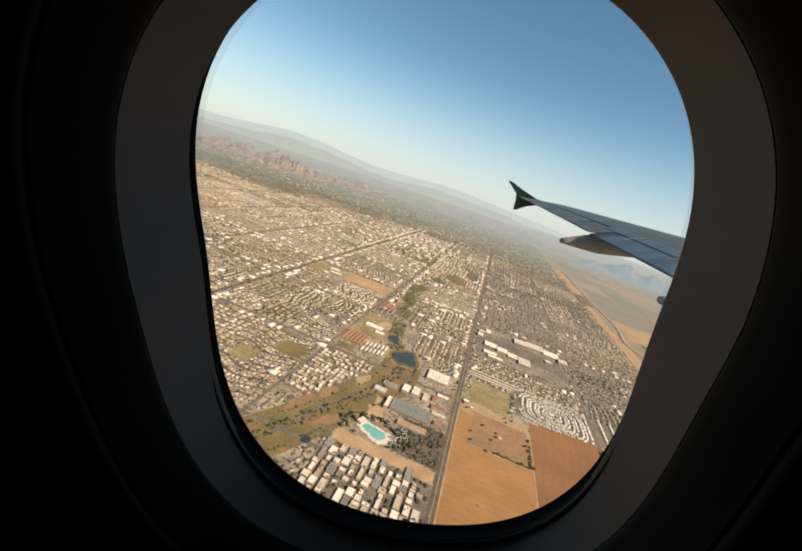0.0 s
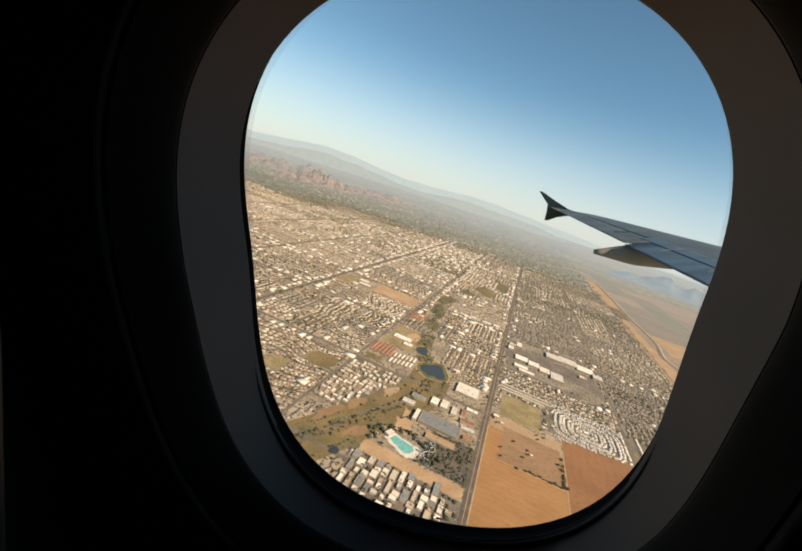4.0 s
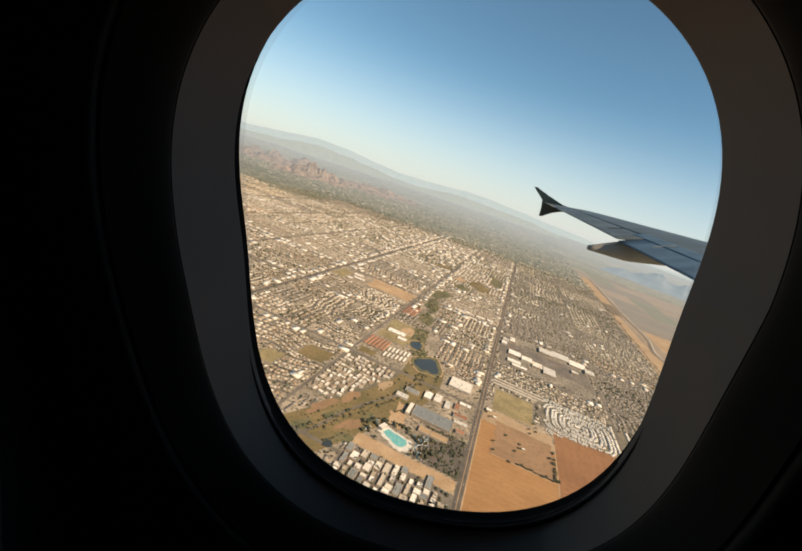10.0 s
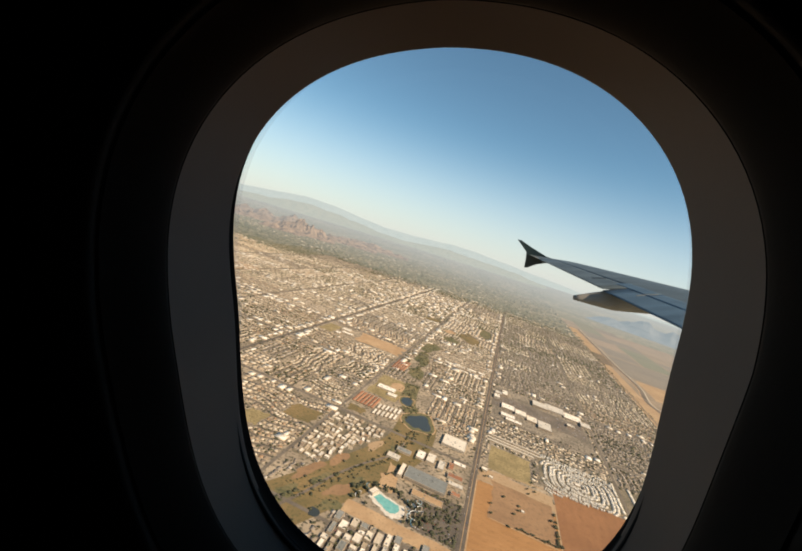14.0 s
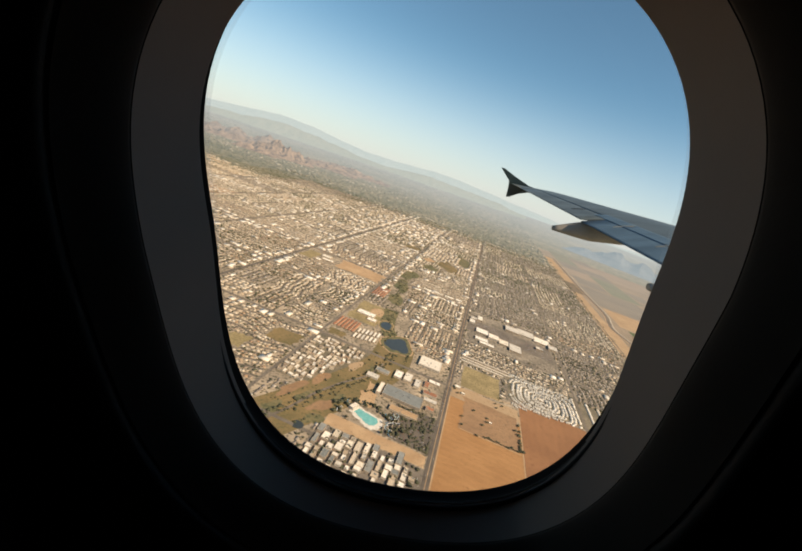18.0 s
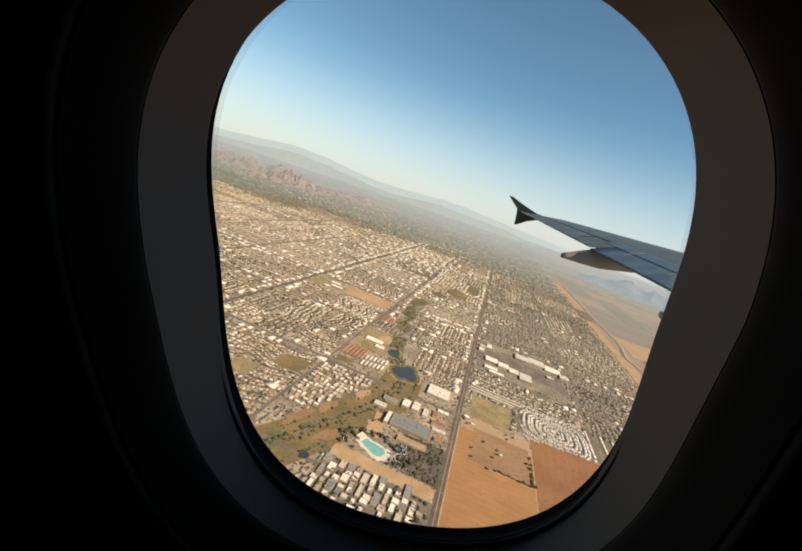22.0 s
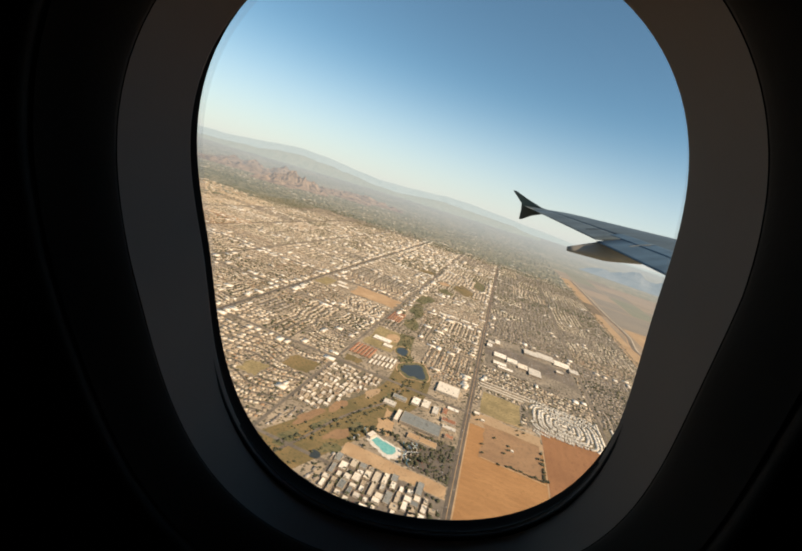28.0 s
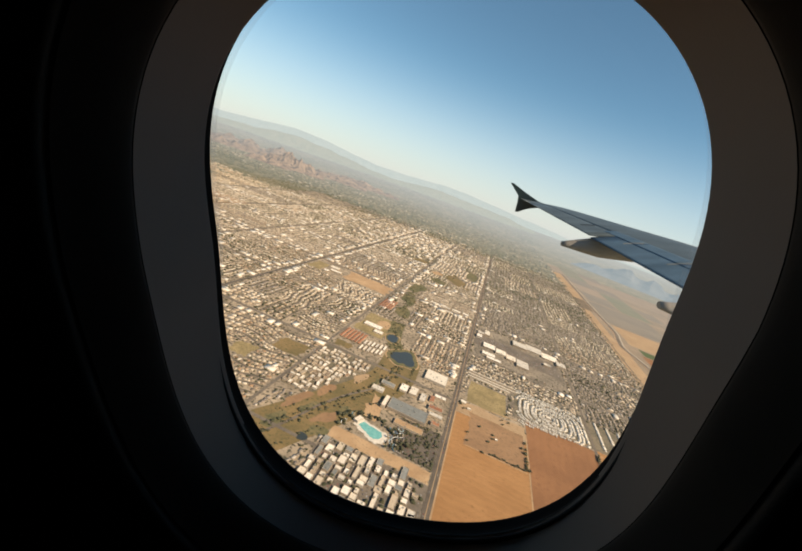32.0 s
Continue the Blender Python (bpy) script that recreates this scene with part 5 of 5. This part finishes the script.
CREST = ((-75, 0.2), (-50, 0.1), (-36, -0.5), (-29, -0.38), (-24.4, 0.09), (-20.7, 0.58), (-16.8, 0.54), (-12.5, 0.0), (-9.5, -0.35), (-5.2, -0.28), (0.5, 0.25), (3.5, 0.2), (9.4, -0.23), (14.5, -0.54), (18, -0.85), (24, -1.05), (35, -0.9), (50, -0.3), (75, 0.1))


def skyline(name, radius, a0, a1, below, rough, depth, mat, seed, label):
    """A distant range along an arc of the horizon; the crest follows the real skyline, lowered by some degrees."""
    verts, faces, n, rows_n = [], [], 260, 5
    for i in range(n + 1):
        a = radians(a0 + (a1 - a0) * i / n)
        lift = float(np.interp(math.degrees(a), [c[0] for c in CREST], [c[1] for c in CREST])) - below
        lift += rough * (noise.noise(Vector((a * 9 + seed, seed, 0))) + 0.5 * noise.noise(Vector((a * 31, seed, 3))) + 0.3 * noise.noise(Vector((a * 83, seed, 5))))
        foot = float(plain_height(radius - depth))
        h = max(4.0, 200 + radius * math.tan(radians(lift)) - foot)
        for k in range(rows_n + 1):
            q = k / rows_n
            bulge = 0.16 * noise.noise(Vector((a * 60, q * 3, seed))) * math.sin(math.pi * q)
            r = radius - depth * (1 - q)
            verts.append((r * math.sin(a), r * math.cos(a), foot + h * (q ** 1.2 + bulge) - 3))
    for i in range(n):
        for k in range(rows_n):
            a = i * (rows_n + 1) + k
            faces.append((a, a + rows_n + 1, a + rows_n + 2, a + 1))
    tagged(part(name, mesh_of(name, verts, faces, [mat])), label, "mountains", "", "structure")


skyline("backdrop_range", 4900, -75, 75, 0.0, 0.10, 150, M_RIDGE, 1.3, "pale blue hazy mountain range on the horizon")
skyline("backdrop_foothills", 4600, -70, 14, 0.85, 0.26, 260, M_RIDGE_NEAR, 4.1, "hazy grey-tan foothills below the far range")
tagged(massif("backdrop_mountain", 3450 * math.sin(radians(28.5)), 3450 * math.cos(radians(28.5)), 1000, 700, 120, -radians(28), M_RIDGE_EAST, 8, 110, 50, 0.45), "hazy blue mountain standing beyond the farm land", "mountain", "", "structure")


# ---- landmark buildings ----
def block(name, e, n, we, wn, h, roof, wall, label, category, group="", turn=0.0, units=0, slots=()):
    """A flat-roofed building: walls, roof slab with parapet, roof units, window bands."""
    x, y = g2w(e, n)
    ob = new(name)
    ob.matrix_world = Matrix.LocRotScale(Vector((x, y, 0.16)), Euler((0, 0, turn - GRID)), None)
    a, b = we / 2, wn / 2
    part("wall", slab("wall", (-a, -b, 0), (a, b, h - 0.05), wall), ob)
    part("roof", slab("roof", (-a * 1.01, -b * 1.01, h - 0.05), (a * 1.01, b * 1.01, h + 0.05), roof), ob)
    p = min(0.3, a * 0.05 + 0.08)
    for nm, lo, hi in (("parapet", (-a, -b, h + 0.05), (a, -b + p, h + 0.3)), ("parapet", (-a, b - p, h + 0.05), (a, b, h + 0.3)), ("parapet", (-a, -b + p, h + 0.05), (-a + p, b - p, h + 0.3)), ("parapet", (a - p, -b + p, h + 0.05), (a, b - p, h + 0.3))):
        part(nm, slab(nm, lo, hi, wall), ob)
    rr = random.Random(int(e * 7 + n * 13))
    for _k in range(units):
        ux, uy = rr.uniform(-a * 0.75, a * 0.75), rr.uniform(-b * 0.7, b * 0.7)
        part("roof_unit", slab("roof_unit", (ux - 0.5, uy - 0.4, h + 0.05), (ux + 0.5, uy + 0.4, h + 0.65), M_GREY_ROOF), ob, "grey air-conditioning unit")
    for _k in range(len(slots)):
        zz = slots[_k]
        part("window_band", slab("window_band", (-a * 0.9, -b - 0.05, zz), (a * 0.9, -b + 0.02, zz + 0.35), M_DARKGAP), ob, "dark band of windows")
    return tagged(ob, label, category, group)


block("warehouse", -11, 340, 37, 19, 3.0, M_GREY_ROOF, M_WALL, "long grey metal-roofed warehouse with a pale end", "warehouse", units=8, slots=(1.4,))
block("warehouse", -33, 338, 4, 19, 3.4, M_WHITE_ROOF, M_WALL, "narrow white loading bay beside the warehouse", "warehouse")
block("store", -5, 318, 26, 8, 1.6, M_TAN, M_WALL, "low tan-roofed shed beside the warehouse", "shed", units=2)
block("store", 2, 430, 25, 24, 2.4, M_WHITE_ROOF, M_WALL, "large cream flat-roofed store", "store", units=6, slots=(1.0,))
_r = random.Random(5)
for e, n, we, wn in ((-40, 372, 14, 7), (-24, 378, 8, 14), (-14, 380, 8, 16), (-3, 376, 6, 15), (6, 382, 5, 12), (12, 366, 14, 7), (14, 354, 13, 6), (13, 392, 12, 6), (-46, 356, 12, 8), (16, 340, 8, 6)):
    block("workshop", e, n, we, wn, _r.uniform(1.4, 2.0), _r.choice([M_WHITE_ROOF, M_WHITE_ROOF, M_GREY_ROOF, M_RED_ROOF]), M_WALL, "low flat-roofed workshop by the avenue", "workshop", "workshops by the avenue", units=2)
for e, n, we, wn in ((58, 610, 18, 13), (76, 603, 15, 12), (92, 598, 14, 13), (109, 590, 17, 18), (58, 575, 18, 8), (66, 563, 20, 6), (108, 676, 22, 16), (132, 684, 27, 18), (158, 676, 25, 17), (175, 660, 14, 12), (40, 640, 8, 10), (42, 660, 10, 8), (52, 668, 8, 14), (150, 634, 10, 6)):
    block("mall_store", e, n, we * 1.08, wn * 1.45, _r.uniform(1.8, 3.0), M_WHITE_ROOF, M_WALL, "cream flat-roofed store of a shopping centre", "store", "shopping centre stores", units=4, slots=(0.8,))
# industrial estate: rows of pale roofs with dark yards between
for i in range(13):
    e, n = -56 + i * 6.2, 206 + _r.uniform(0, 4)
    while n < 257:
        we, wn = _r.choice([3.0, 3.8, 4.6, 5.4]), _r.choice([3.5, 5.0, 8.0, 12.0]) * _r.uniform(0.85, 1.15)
        if _r.random() < 0.86:
            block("industrial_unit", e + _r.uniform(-0.5, 0.5), n + wn / 2, we, wn, _r.uniform(1.0, 1.8), _r.choice([M_WHITE_ROOF] * 4 + [M_ROOF_PALE, M_ROOF_PALE, M_GREY_ROOF]), M_WALL, "pale flat-roofed industrial unit in a dark paved yard", "warehouse", "industrial units", units=_r.choice([0, 0, 1, 2]))
        n += wn + _r.choice([0.5, 0.9, 1.6, 3.0])
# terraced flats west of the wash
for i in range(11):
    for j in range(13):
        e, n = -118 + i * 5.0 + _r.uniform(-0.8, 0.8), 303 + j * 7.3 + _r.uniform(-1, 1)
        if along_wash(np.array([e]), np.array([n]))[0] > 24 and n < 397 and _r.random() < 0.86:
            long_way = _r.random() < 0.5
            block("apartment_block", e, n, 2.8 if long_way else _r.uniform(3.6, 4.9), _r.uniform(5.0, 7.4) if long_way else 3.2, _r.uniform(1.2, 1.8), _r.choice([M_WHITE_ROOF, M_WHITE_ROOF, M_ROOF]), M_WALL, "cream flat-roofed apartment block", "apartments", "apartment blocks by the wash", turn=_r.choice([0, 0, 0.25, -0.2]))
for i in range(6):
    e = -119 + i * 4.6
    x, y = g2w(e, 447)
    house("row_house", (x, y, 0.16), (2.9, 30, 1.6), -GRID, mesh_of("red_roof", [(p[0], p[1], p[2]) for p in HIP[4:]], [tuple(q - 4 for q in f) for f in HIP_F[4:]] + [(3, 2, 1, 0)], [M_RED_ROOF]), house_wall, "long apartment row with a terracotta roof", "terracotta rows", "apartments")
for i in range(8):
    for j in range(2):
        e, n = -90 + i * 4.6, 425 + j * 17 + i * 1.2
        if e < -64:
            block("apartment_block", e, n, 2.6, 13, 1.4, M_WHITE_ROOF, M_WALL, "narrow white apartment block beside the pond", "apartments", "white apartment rows")
for i in range(5):
    e = -119 + i * 4.2
    x, y = g2w(e, 612)
    house("row_house", (x, y, 0.16), (2.6, 46, 1.5), -GRID, bpy.data.meshes["red_roof"], house_wall, "long apartment row with a terracotta roof", "terracotta rows", "apartments")
for e, n, we, wn in ((-50, 720, 16, 7), (-30, 722, 18, 7), (-9, 725, 16, 8), (9, 728, 12, 9), (-52, 700, 10, 6), (-22, 700, 14, 6), (4, 694, 12, 8), (-238, 682, 16, 14), (-228, 662, 20, 9), (-240, 648, 8, 10)):
    block("long_store", e, n, we, wn, 1.6, M_WHITE_ROOF, M_WALL, "long cream flat-roofed building by a street", "store", "long stores", units=2)
block("school", -100, 500, 24, 12, 1.6, M_WHITE_ROOF, M_WALL, "white flat-roofed school with wings", "school", units=5)
block("school", -88, 486, 12, 9, 1.5, M_WHITE_ROOF, M_WALL, "white flat-roofed school wing", "school", units=2)
block("farm_building", 37, 405, 6, 5, 1.5, M_WHITE_ROOF, M_WALL, "small white building beside the avenue", "building")
block("farm_building", 44, 396, 4, 3, 1.2, M_WHITE_ROOF, M_WALL, "small white shed at the edge of the field", "shed")
block("farm_building", 74, 362, 3, 2.5, 1.0, M_WHITE_ROOF, M_WALL, "small white shed in the trampled lot", "shed")
for _n in (486.0, 493.5):
    block("long_carport", 66, _n, 62, 2.6, 0.8, M_WHITE_ROOF, M_WALL, "long row of cream carport roofs", "carport", "carports")
block("long_carport", 62, 478, 54, 3.0, 0.8, M_WHITE_ROOF, M_WALL, "long row of white carport roofs", "carport", "carports")

# trailer park: rows of white caravans on curved lanes
trailer_body = slab("trailer_body", (-0.5, -0.5, 0.12), (0.5, 0.5, 0.85), M_TRAILER, 0.06)
trailer_roof = slab("trailer_roof", (-0.52, -0.52, 0.85), (0.52, 0.52, 1.0), M_TRAILER, 0.05)
tr_e, tr_n, tr_t = [], [], []
for k in (0.35, 0.55, 0.86, 1.06, 1.37, 1.57, 1.88, 2.08, 2.4, 2.6):
    m = int(24 + 50 * k)
    for i in range(m):                    # rings of rounded rectangles
        a = 6.2832 * i / m
        c, d = math.cos(a), math.sin(a)
        q = (abs(c) ** 4 + abs(d) ** 4) ** -0.25
        e, n = 134 + 18 * k * c * q, 456 + 16 * k * d * q
        if 414 + (e - 97) * 0.2 < n < 497 and 97 < e < 176 and _r.random() < 0.88:
            tr_e.append(e + _r.uniform(-0.5, 0.5))
            tr_n.append(n + _r.uniform(-0.4, 0.4))
            tr_t.append((0.0 if abs(c) > abs(d) else math.pi / 2) + _r.uniform(-0.2, 0.2))
for e in np.arange(176, 328, 4.6):
    for n in np.arange(437, 497, 1.9):
        if (e - 176) % 13.8 < 9.0 and abs(e - 182) > 3.5 and abs(n - 462 - 8 * math.sin(e / 21)) > 1.6 and _r.random() < 0.93:
            tr_e.append(e + _r.uniform(-0.3, 0.3))
            tr_n.append(n + _r.uniform(-0.2, 0.2))
            tr_t.append(0.0)
tr_e, tr_n, tr_t = np.array(tr_e), np.array(tr_n), np.array(tr_t)
sheet("ground_trailers", 94, 432, 326, 499, 0.15, M_LANES, "dusty grey-brown lanes of a trailer park", "yard", "structure", 0.5)
block("clubhouse", 134, 456, 6, 4, 1.2, M_WHITE_ROOF, M_WALL, "small clubhouse in the middle of the trailer park", "building")
order = np.argsort(np.hypot(tr_e - 110, tr_n - 400))
for i in order[:220]:
    e = new("trailer")
    e.matrix_world = Matrix.LocRotScale(Vector(placed(tr_e[i], tr_n[i], 0.16)), Euler((0, 0, tr_t[i] - GRID)), Vector((2.9 * _r.uniform(0.85, 1.15), 1.3 * _r.uniform(0.8, 1.2), 0.8)))
    part("body", trailer_body, e)
    part("roof", trailer_roof, e)
    tagged(e, "white box-shaped mobile home on a paved lot", "mobile home", "mobile homes")
q = order[220:]
me = many("far_trailers", FLAT, FLAT_F, [0] * 5, placed(tr_e[q], tr_n[q], 0.16), np.tile((3.2, 1.4, 0.8), (len(q), 1)), tr_t[q] - GRID, [M_TRAILER], 0, 12)
tagged(part("trailer_rows", me), "close rows of white mobile homes", "mobile homes", "", "stuff")

# water park: basin with a pale deck, slides and palms round it
def basin(name, e, n, length, w0, w1, z, mat, uneven):
    """A wave pool's outline: narrow at the machine house, widening to a rounded beach."""
    rr, side, turn = random.Random(9), [], -0.35
    for i in range(9):
        s = i / 8 * 0.72
        side.append((length * s, (w0 + (w1 - w0) * (s / 0.72) ** 1.2)))
    cap = [(length * (0.72 + 0.28 * math.sin(a)), w1 * math.cos(a)) for a in [k * math.pi / 16 for k in range(1, 8)]]
    half = side + cap
    line = half + [(length, 0)] + [(u, -v) for u, v in half[::-1]]
    verts = []
    for u, v in line:
        u, v = u + rr.uniform(-1, 1) * uneven * 0.4, v + rr.uniform(-1, 1) * uneven * 0.5
        verts.append((*g2w(e + u * math.cos(turn) - v * math.sin(turn), n + u * math.sin(turn) + v * math.cos(turn)), z))
    return mesh_of(name, verts, [tuple(range(len(verts)))[::-1]], [mat])


deck = part("pool_deck", basin("pool_deck", -44, 295.5, 29, 6.4, 9.6, 0.22, M_DECK, 2.0))
tagged(deck, "pale concrete deck round the wave pool", "pool deck", "", "structure")
tagged(part("water_pool", basin("water_pool", -41.0, 294.8, 21, 3.6, 6.4, 0.34, M_POOL, 0.9)), "turquoise wave pool of a water park", "pool", "", "structure")
block("pool_house", -44.5, 296.5, 4.5, 8.5, 2.2, M_WHITE_ROOF, M_WALL, "white wave-machine house at the end of the pool", "building", turn=-0.35)


def slide_mesh(e, n, seed):
    """A raised winding chute on its tower."""
    rr = random.Random(seed)
    a0, r0, turns = rr.uniform(0, 6.28), rr.uniform(0.5, 1.6), rr.uniform(0.25, 0.7)
    verts, faces, k = [], [], 26
    for i in range(k + 1):
        t = i / k
        a = a0 + turns * 6.28 * t
        z = 2.6 * (1 - t) + 0.35
        for o, up in ((-0.28, 0.2), (-0.12, 0.0), (0.12, 0.0), (0.28, 0.2)):
            x, y = g2w(e + (r0 + o + 4.0 * t) * math.cos(a), n + (r0 + o + 4.0 * t) * math.sin(a))
            verts.append((x, y, z + up))
    for i in range(k):
        for j in range(3):
            b = i * 4 + j
            faces.append((b, b + 1, b + 5, b + 4))
    return mesh_of("chute", verts, faces, [M_SLIDE])


for _k, (e, n) in enumerate(((-14, 300), (-9, 293), (-15, 286), (-6, 302), (-52, 287), (-11, 308), (-17, 293), (-12, 289), (-4, 296), (-8, 285), (-17, 304), (-50, 300))):
    sl = new("water_slide")
    part("chute", slide_mesh(e, n, _k), sl)
    x, y = g2w(e, n)
    part("tower", slab("tower", (x - 0.5, y - 0.5, 0.1), (x + 0.5, y + 0.5, 2.9), M_WALL, 0.05), sl, "tan slide tower")
    tagged(sl, "winding pale water slide beside the wave pool", "water slide", "water slides")


def tree(e, n, w, h, seed):
    """A small tree: tapered trunk and a crown of uneven leafy clumps with gaps."""
    rr = np.random.RandomState(seed)
    x, y = g2w(e, n)
    ob = new("tree")
    ob.matrix_world = Matrix.Translation((x, y, 0.1))
    k, verts = 6, []
    for zz, rad in ((0, 0.09), (0.5, 0.06), (0.85, 0.03)):
        verts += [(w * rad * math.cos(6.283 * i / k), w * rad * math.sin(6.283 * i / k), zz * h) for i in range(k)]
    part("trunk", mesh_of("trunk", verts, [(s * k + i, s * k + (i + 1) % k, (s + 1) * k + (i + 1) % k, (s + 1) * k + i) for s in range(2) for i in range(k)], [M_BARK]), ob)
    m = 9
    pl = np.stack([rr.normal(0, w * 0.26, m), rr.normal(0, w * 0.26, m), h * rr.uniform(0.35, 0.75, m)], -1)
    sz = np.stack([w * rr.uniform(0.3, 0.55, m)] * 2 + [h * rr.uniform(0.22, 0.38, m)], -1)
    part("crown", many("crown", CLUMP, CLUMP_F, [0] * 20, pl, sz, rr.uniform(0, 6, m), [M_LEAF], 0.4, seed), ob)
    return tagged(ob, "dark olive desert tree with an uneven crown", "tree", "trees near the fields")


_s = 0
for n in np.arange(335, 420, 3.1):       # the tree row between the fields
    _s += 1
    tree(181.5 + _r.uniform(-1, 1), n, _r.uniform(1.4, 2.4), _r.uniform(1.6, 2.6), _s)
for e, n in ((46, 340), (46, 352), (60, 334), (80, 334), (95, 335), (103, 338), (103, 350), (102, 362), (98, 368), (101, 379), (66, 352), (70, 360), (72, 366), (58, 372), (78, 396), (78, 404), (88, 405), (36, 398), (33, 402), (40, 392), (86, 420), (88, 440), (87, 452), (89, 462)):
    _s += 1
    tree(e + _r.uniform(-2, 2), n + _r.uniform(-2, 2), _r.uniform(1.2, 2.3), _r.uniform(1.2, 2.0), _s)
for k in range(34):                       # hedges along two sides of the trampled lot
    e, n = (102.4 + _r.uniform(-0.7, 0.7), 336 + k * 2.0) if k < 18 else (102 - (k - 18) * 2.2, 335 + _r.uniform(-0.7, 0.7))
    if _r.random() < 0.8:
        _s += 1
        tree(e, n, _r.uniform(1.0, 2.0), _r.uniform(0.9, 1.6), _s)
for _k in range(90):                      # palms and bushes of the water park
    a = _r.uniform(0, 6.28)
    rad = _r.uniform(1.0, 1.5)
    e, n = -30 + 21 * rad * math.cos(a), 290 + 14 * rad * math.sin(a)
    if n > 279 and e < 24:
        _s += 1
        tree(e, n, _r.uniform(1.4, 2.6), _r.uniform(1.4, 2.6), _s)
me = many("park_bushes", CLUMP, CLUMP_F, [0] * 20, placed(rng.uniform(-12, 24, 230), rng.uniform(280, 330, 230), 0.1), np.stack([rng.uniform(0.6, 1.7, 230)] * 2 + [rng.uniform(0.5, 1.1, 230)], -1), rng.uniform(0, 6, 230), [M_LEAF], 0.4, 15)
tagged(part("car_park_trees", me), "dense dark trees shading the car park", "trees", "", "stuff")
me = many("yard_trees", CLUMP, CLUMP_F, [0] * 20, placed(rng.uniform(-58, 24, 120), rng.uniform(206, 262, 120), 0.1), np.stack([rng.uniform(1, 2.2, 120)] * 2 + [rng.uniform(0.8, 1.6, 120)], -1), rng.uniform(0, 6, 120), [M_LEAF], 0.4, 16)
tagged(part("yard_trees", me), "small dark trees between the industrial units", "trees", "", "stuff")

# small parked cars in the car parks and yards
c_e = np.concatenate([rng.uniform(38, 168, 420), rng.uniform(-57, 24, 160), rng.uniform(-12, 24, 90)])
c_n = np.concatenate([np.round(rng.uniform(603, 652, 420) / 3.2) * 3.2, rng.uniform(206, 261, 160), np.round(rng.uniform(281, 329, 90) / 3.2) * 3.2])
me = many("cars", HIP, HIP_F, [0] * 8, placed(c_e, c_n, 0.16), np.tile((0.4, 0.9, 0.3), (len(c_e), 1)), np.full(len(c_e), -GRID), [M_CARS], 0, 21)
tagged(part("parked_cars", me), "rows of small parked cars in many colours", "cars", "", "stuff")
r_e = np.concatenate([28 + rng.choice([-1.4, 1.4], 70), -280 + rng.choice([-1.5, 1.5], 60), -124 + rng.choice([-0.8, 0.8], 30)])
r_n = rng.uniform(230, 1000, len(r_e))
me = many("avenue_cars", HIP, HIP_F, [0] * 8, placed(r_e, r_n, 0.26), np.tile((0.4, 0.9, 0.3), (len(r_e), 1)), np.full(len(r_e), -GRID), [M_CARS], 0, 22)
tagged(part("avenue_cars", me), "small cars along the avenues", "cars", "", "stuff")
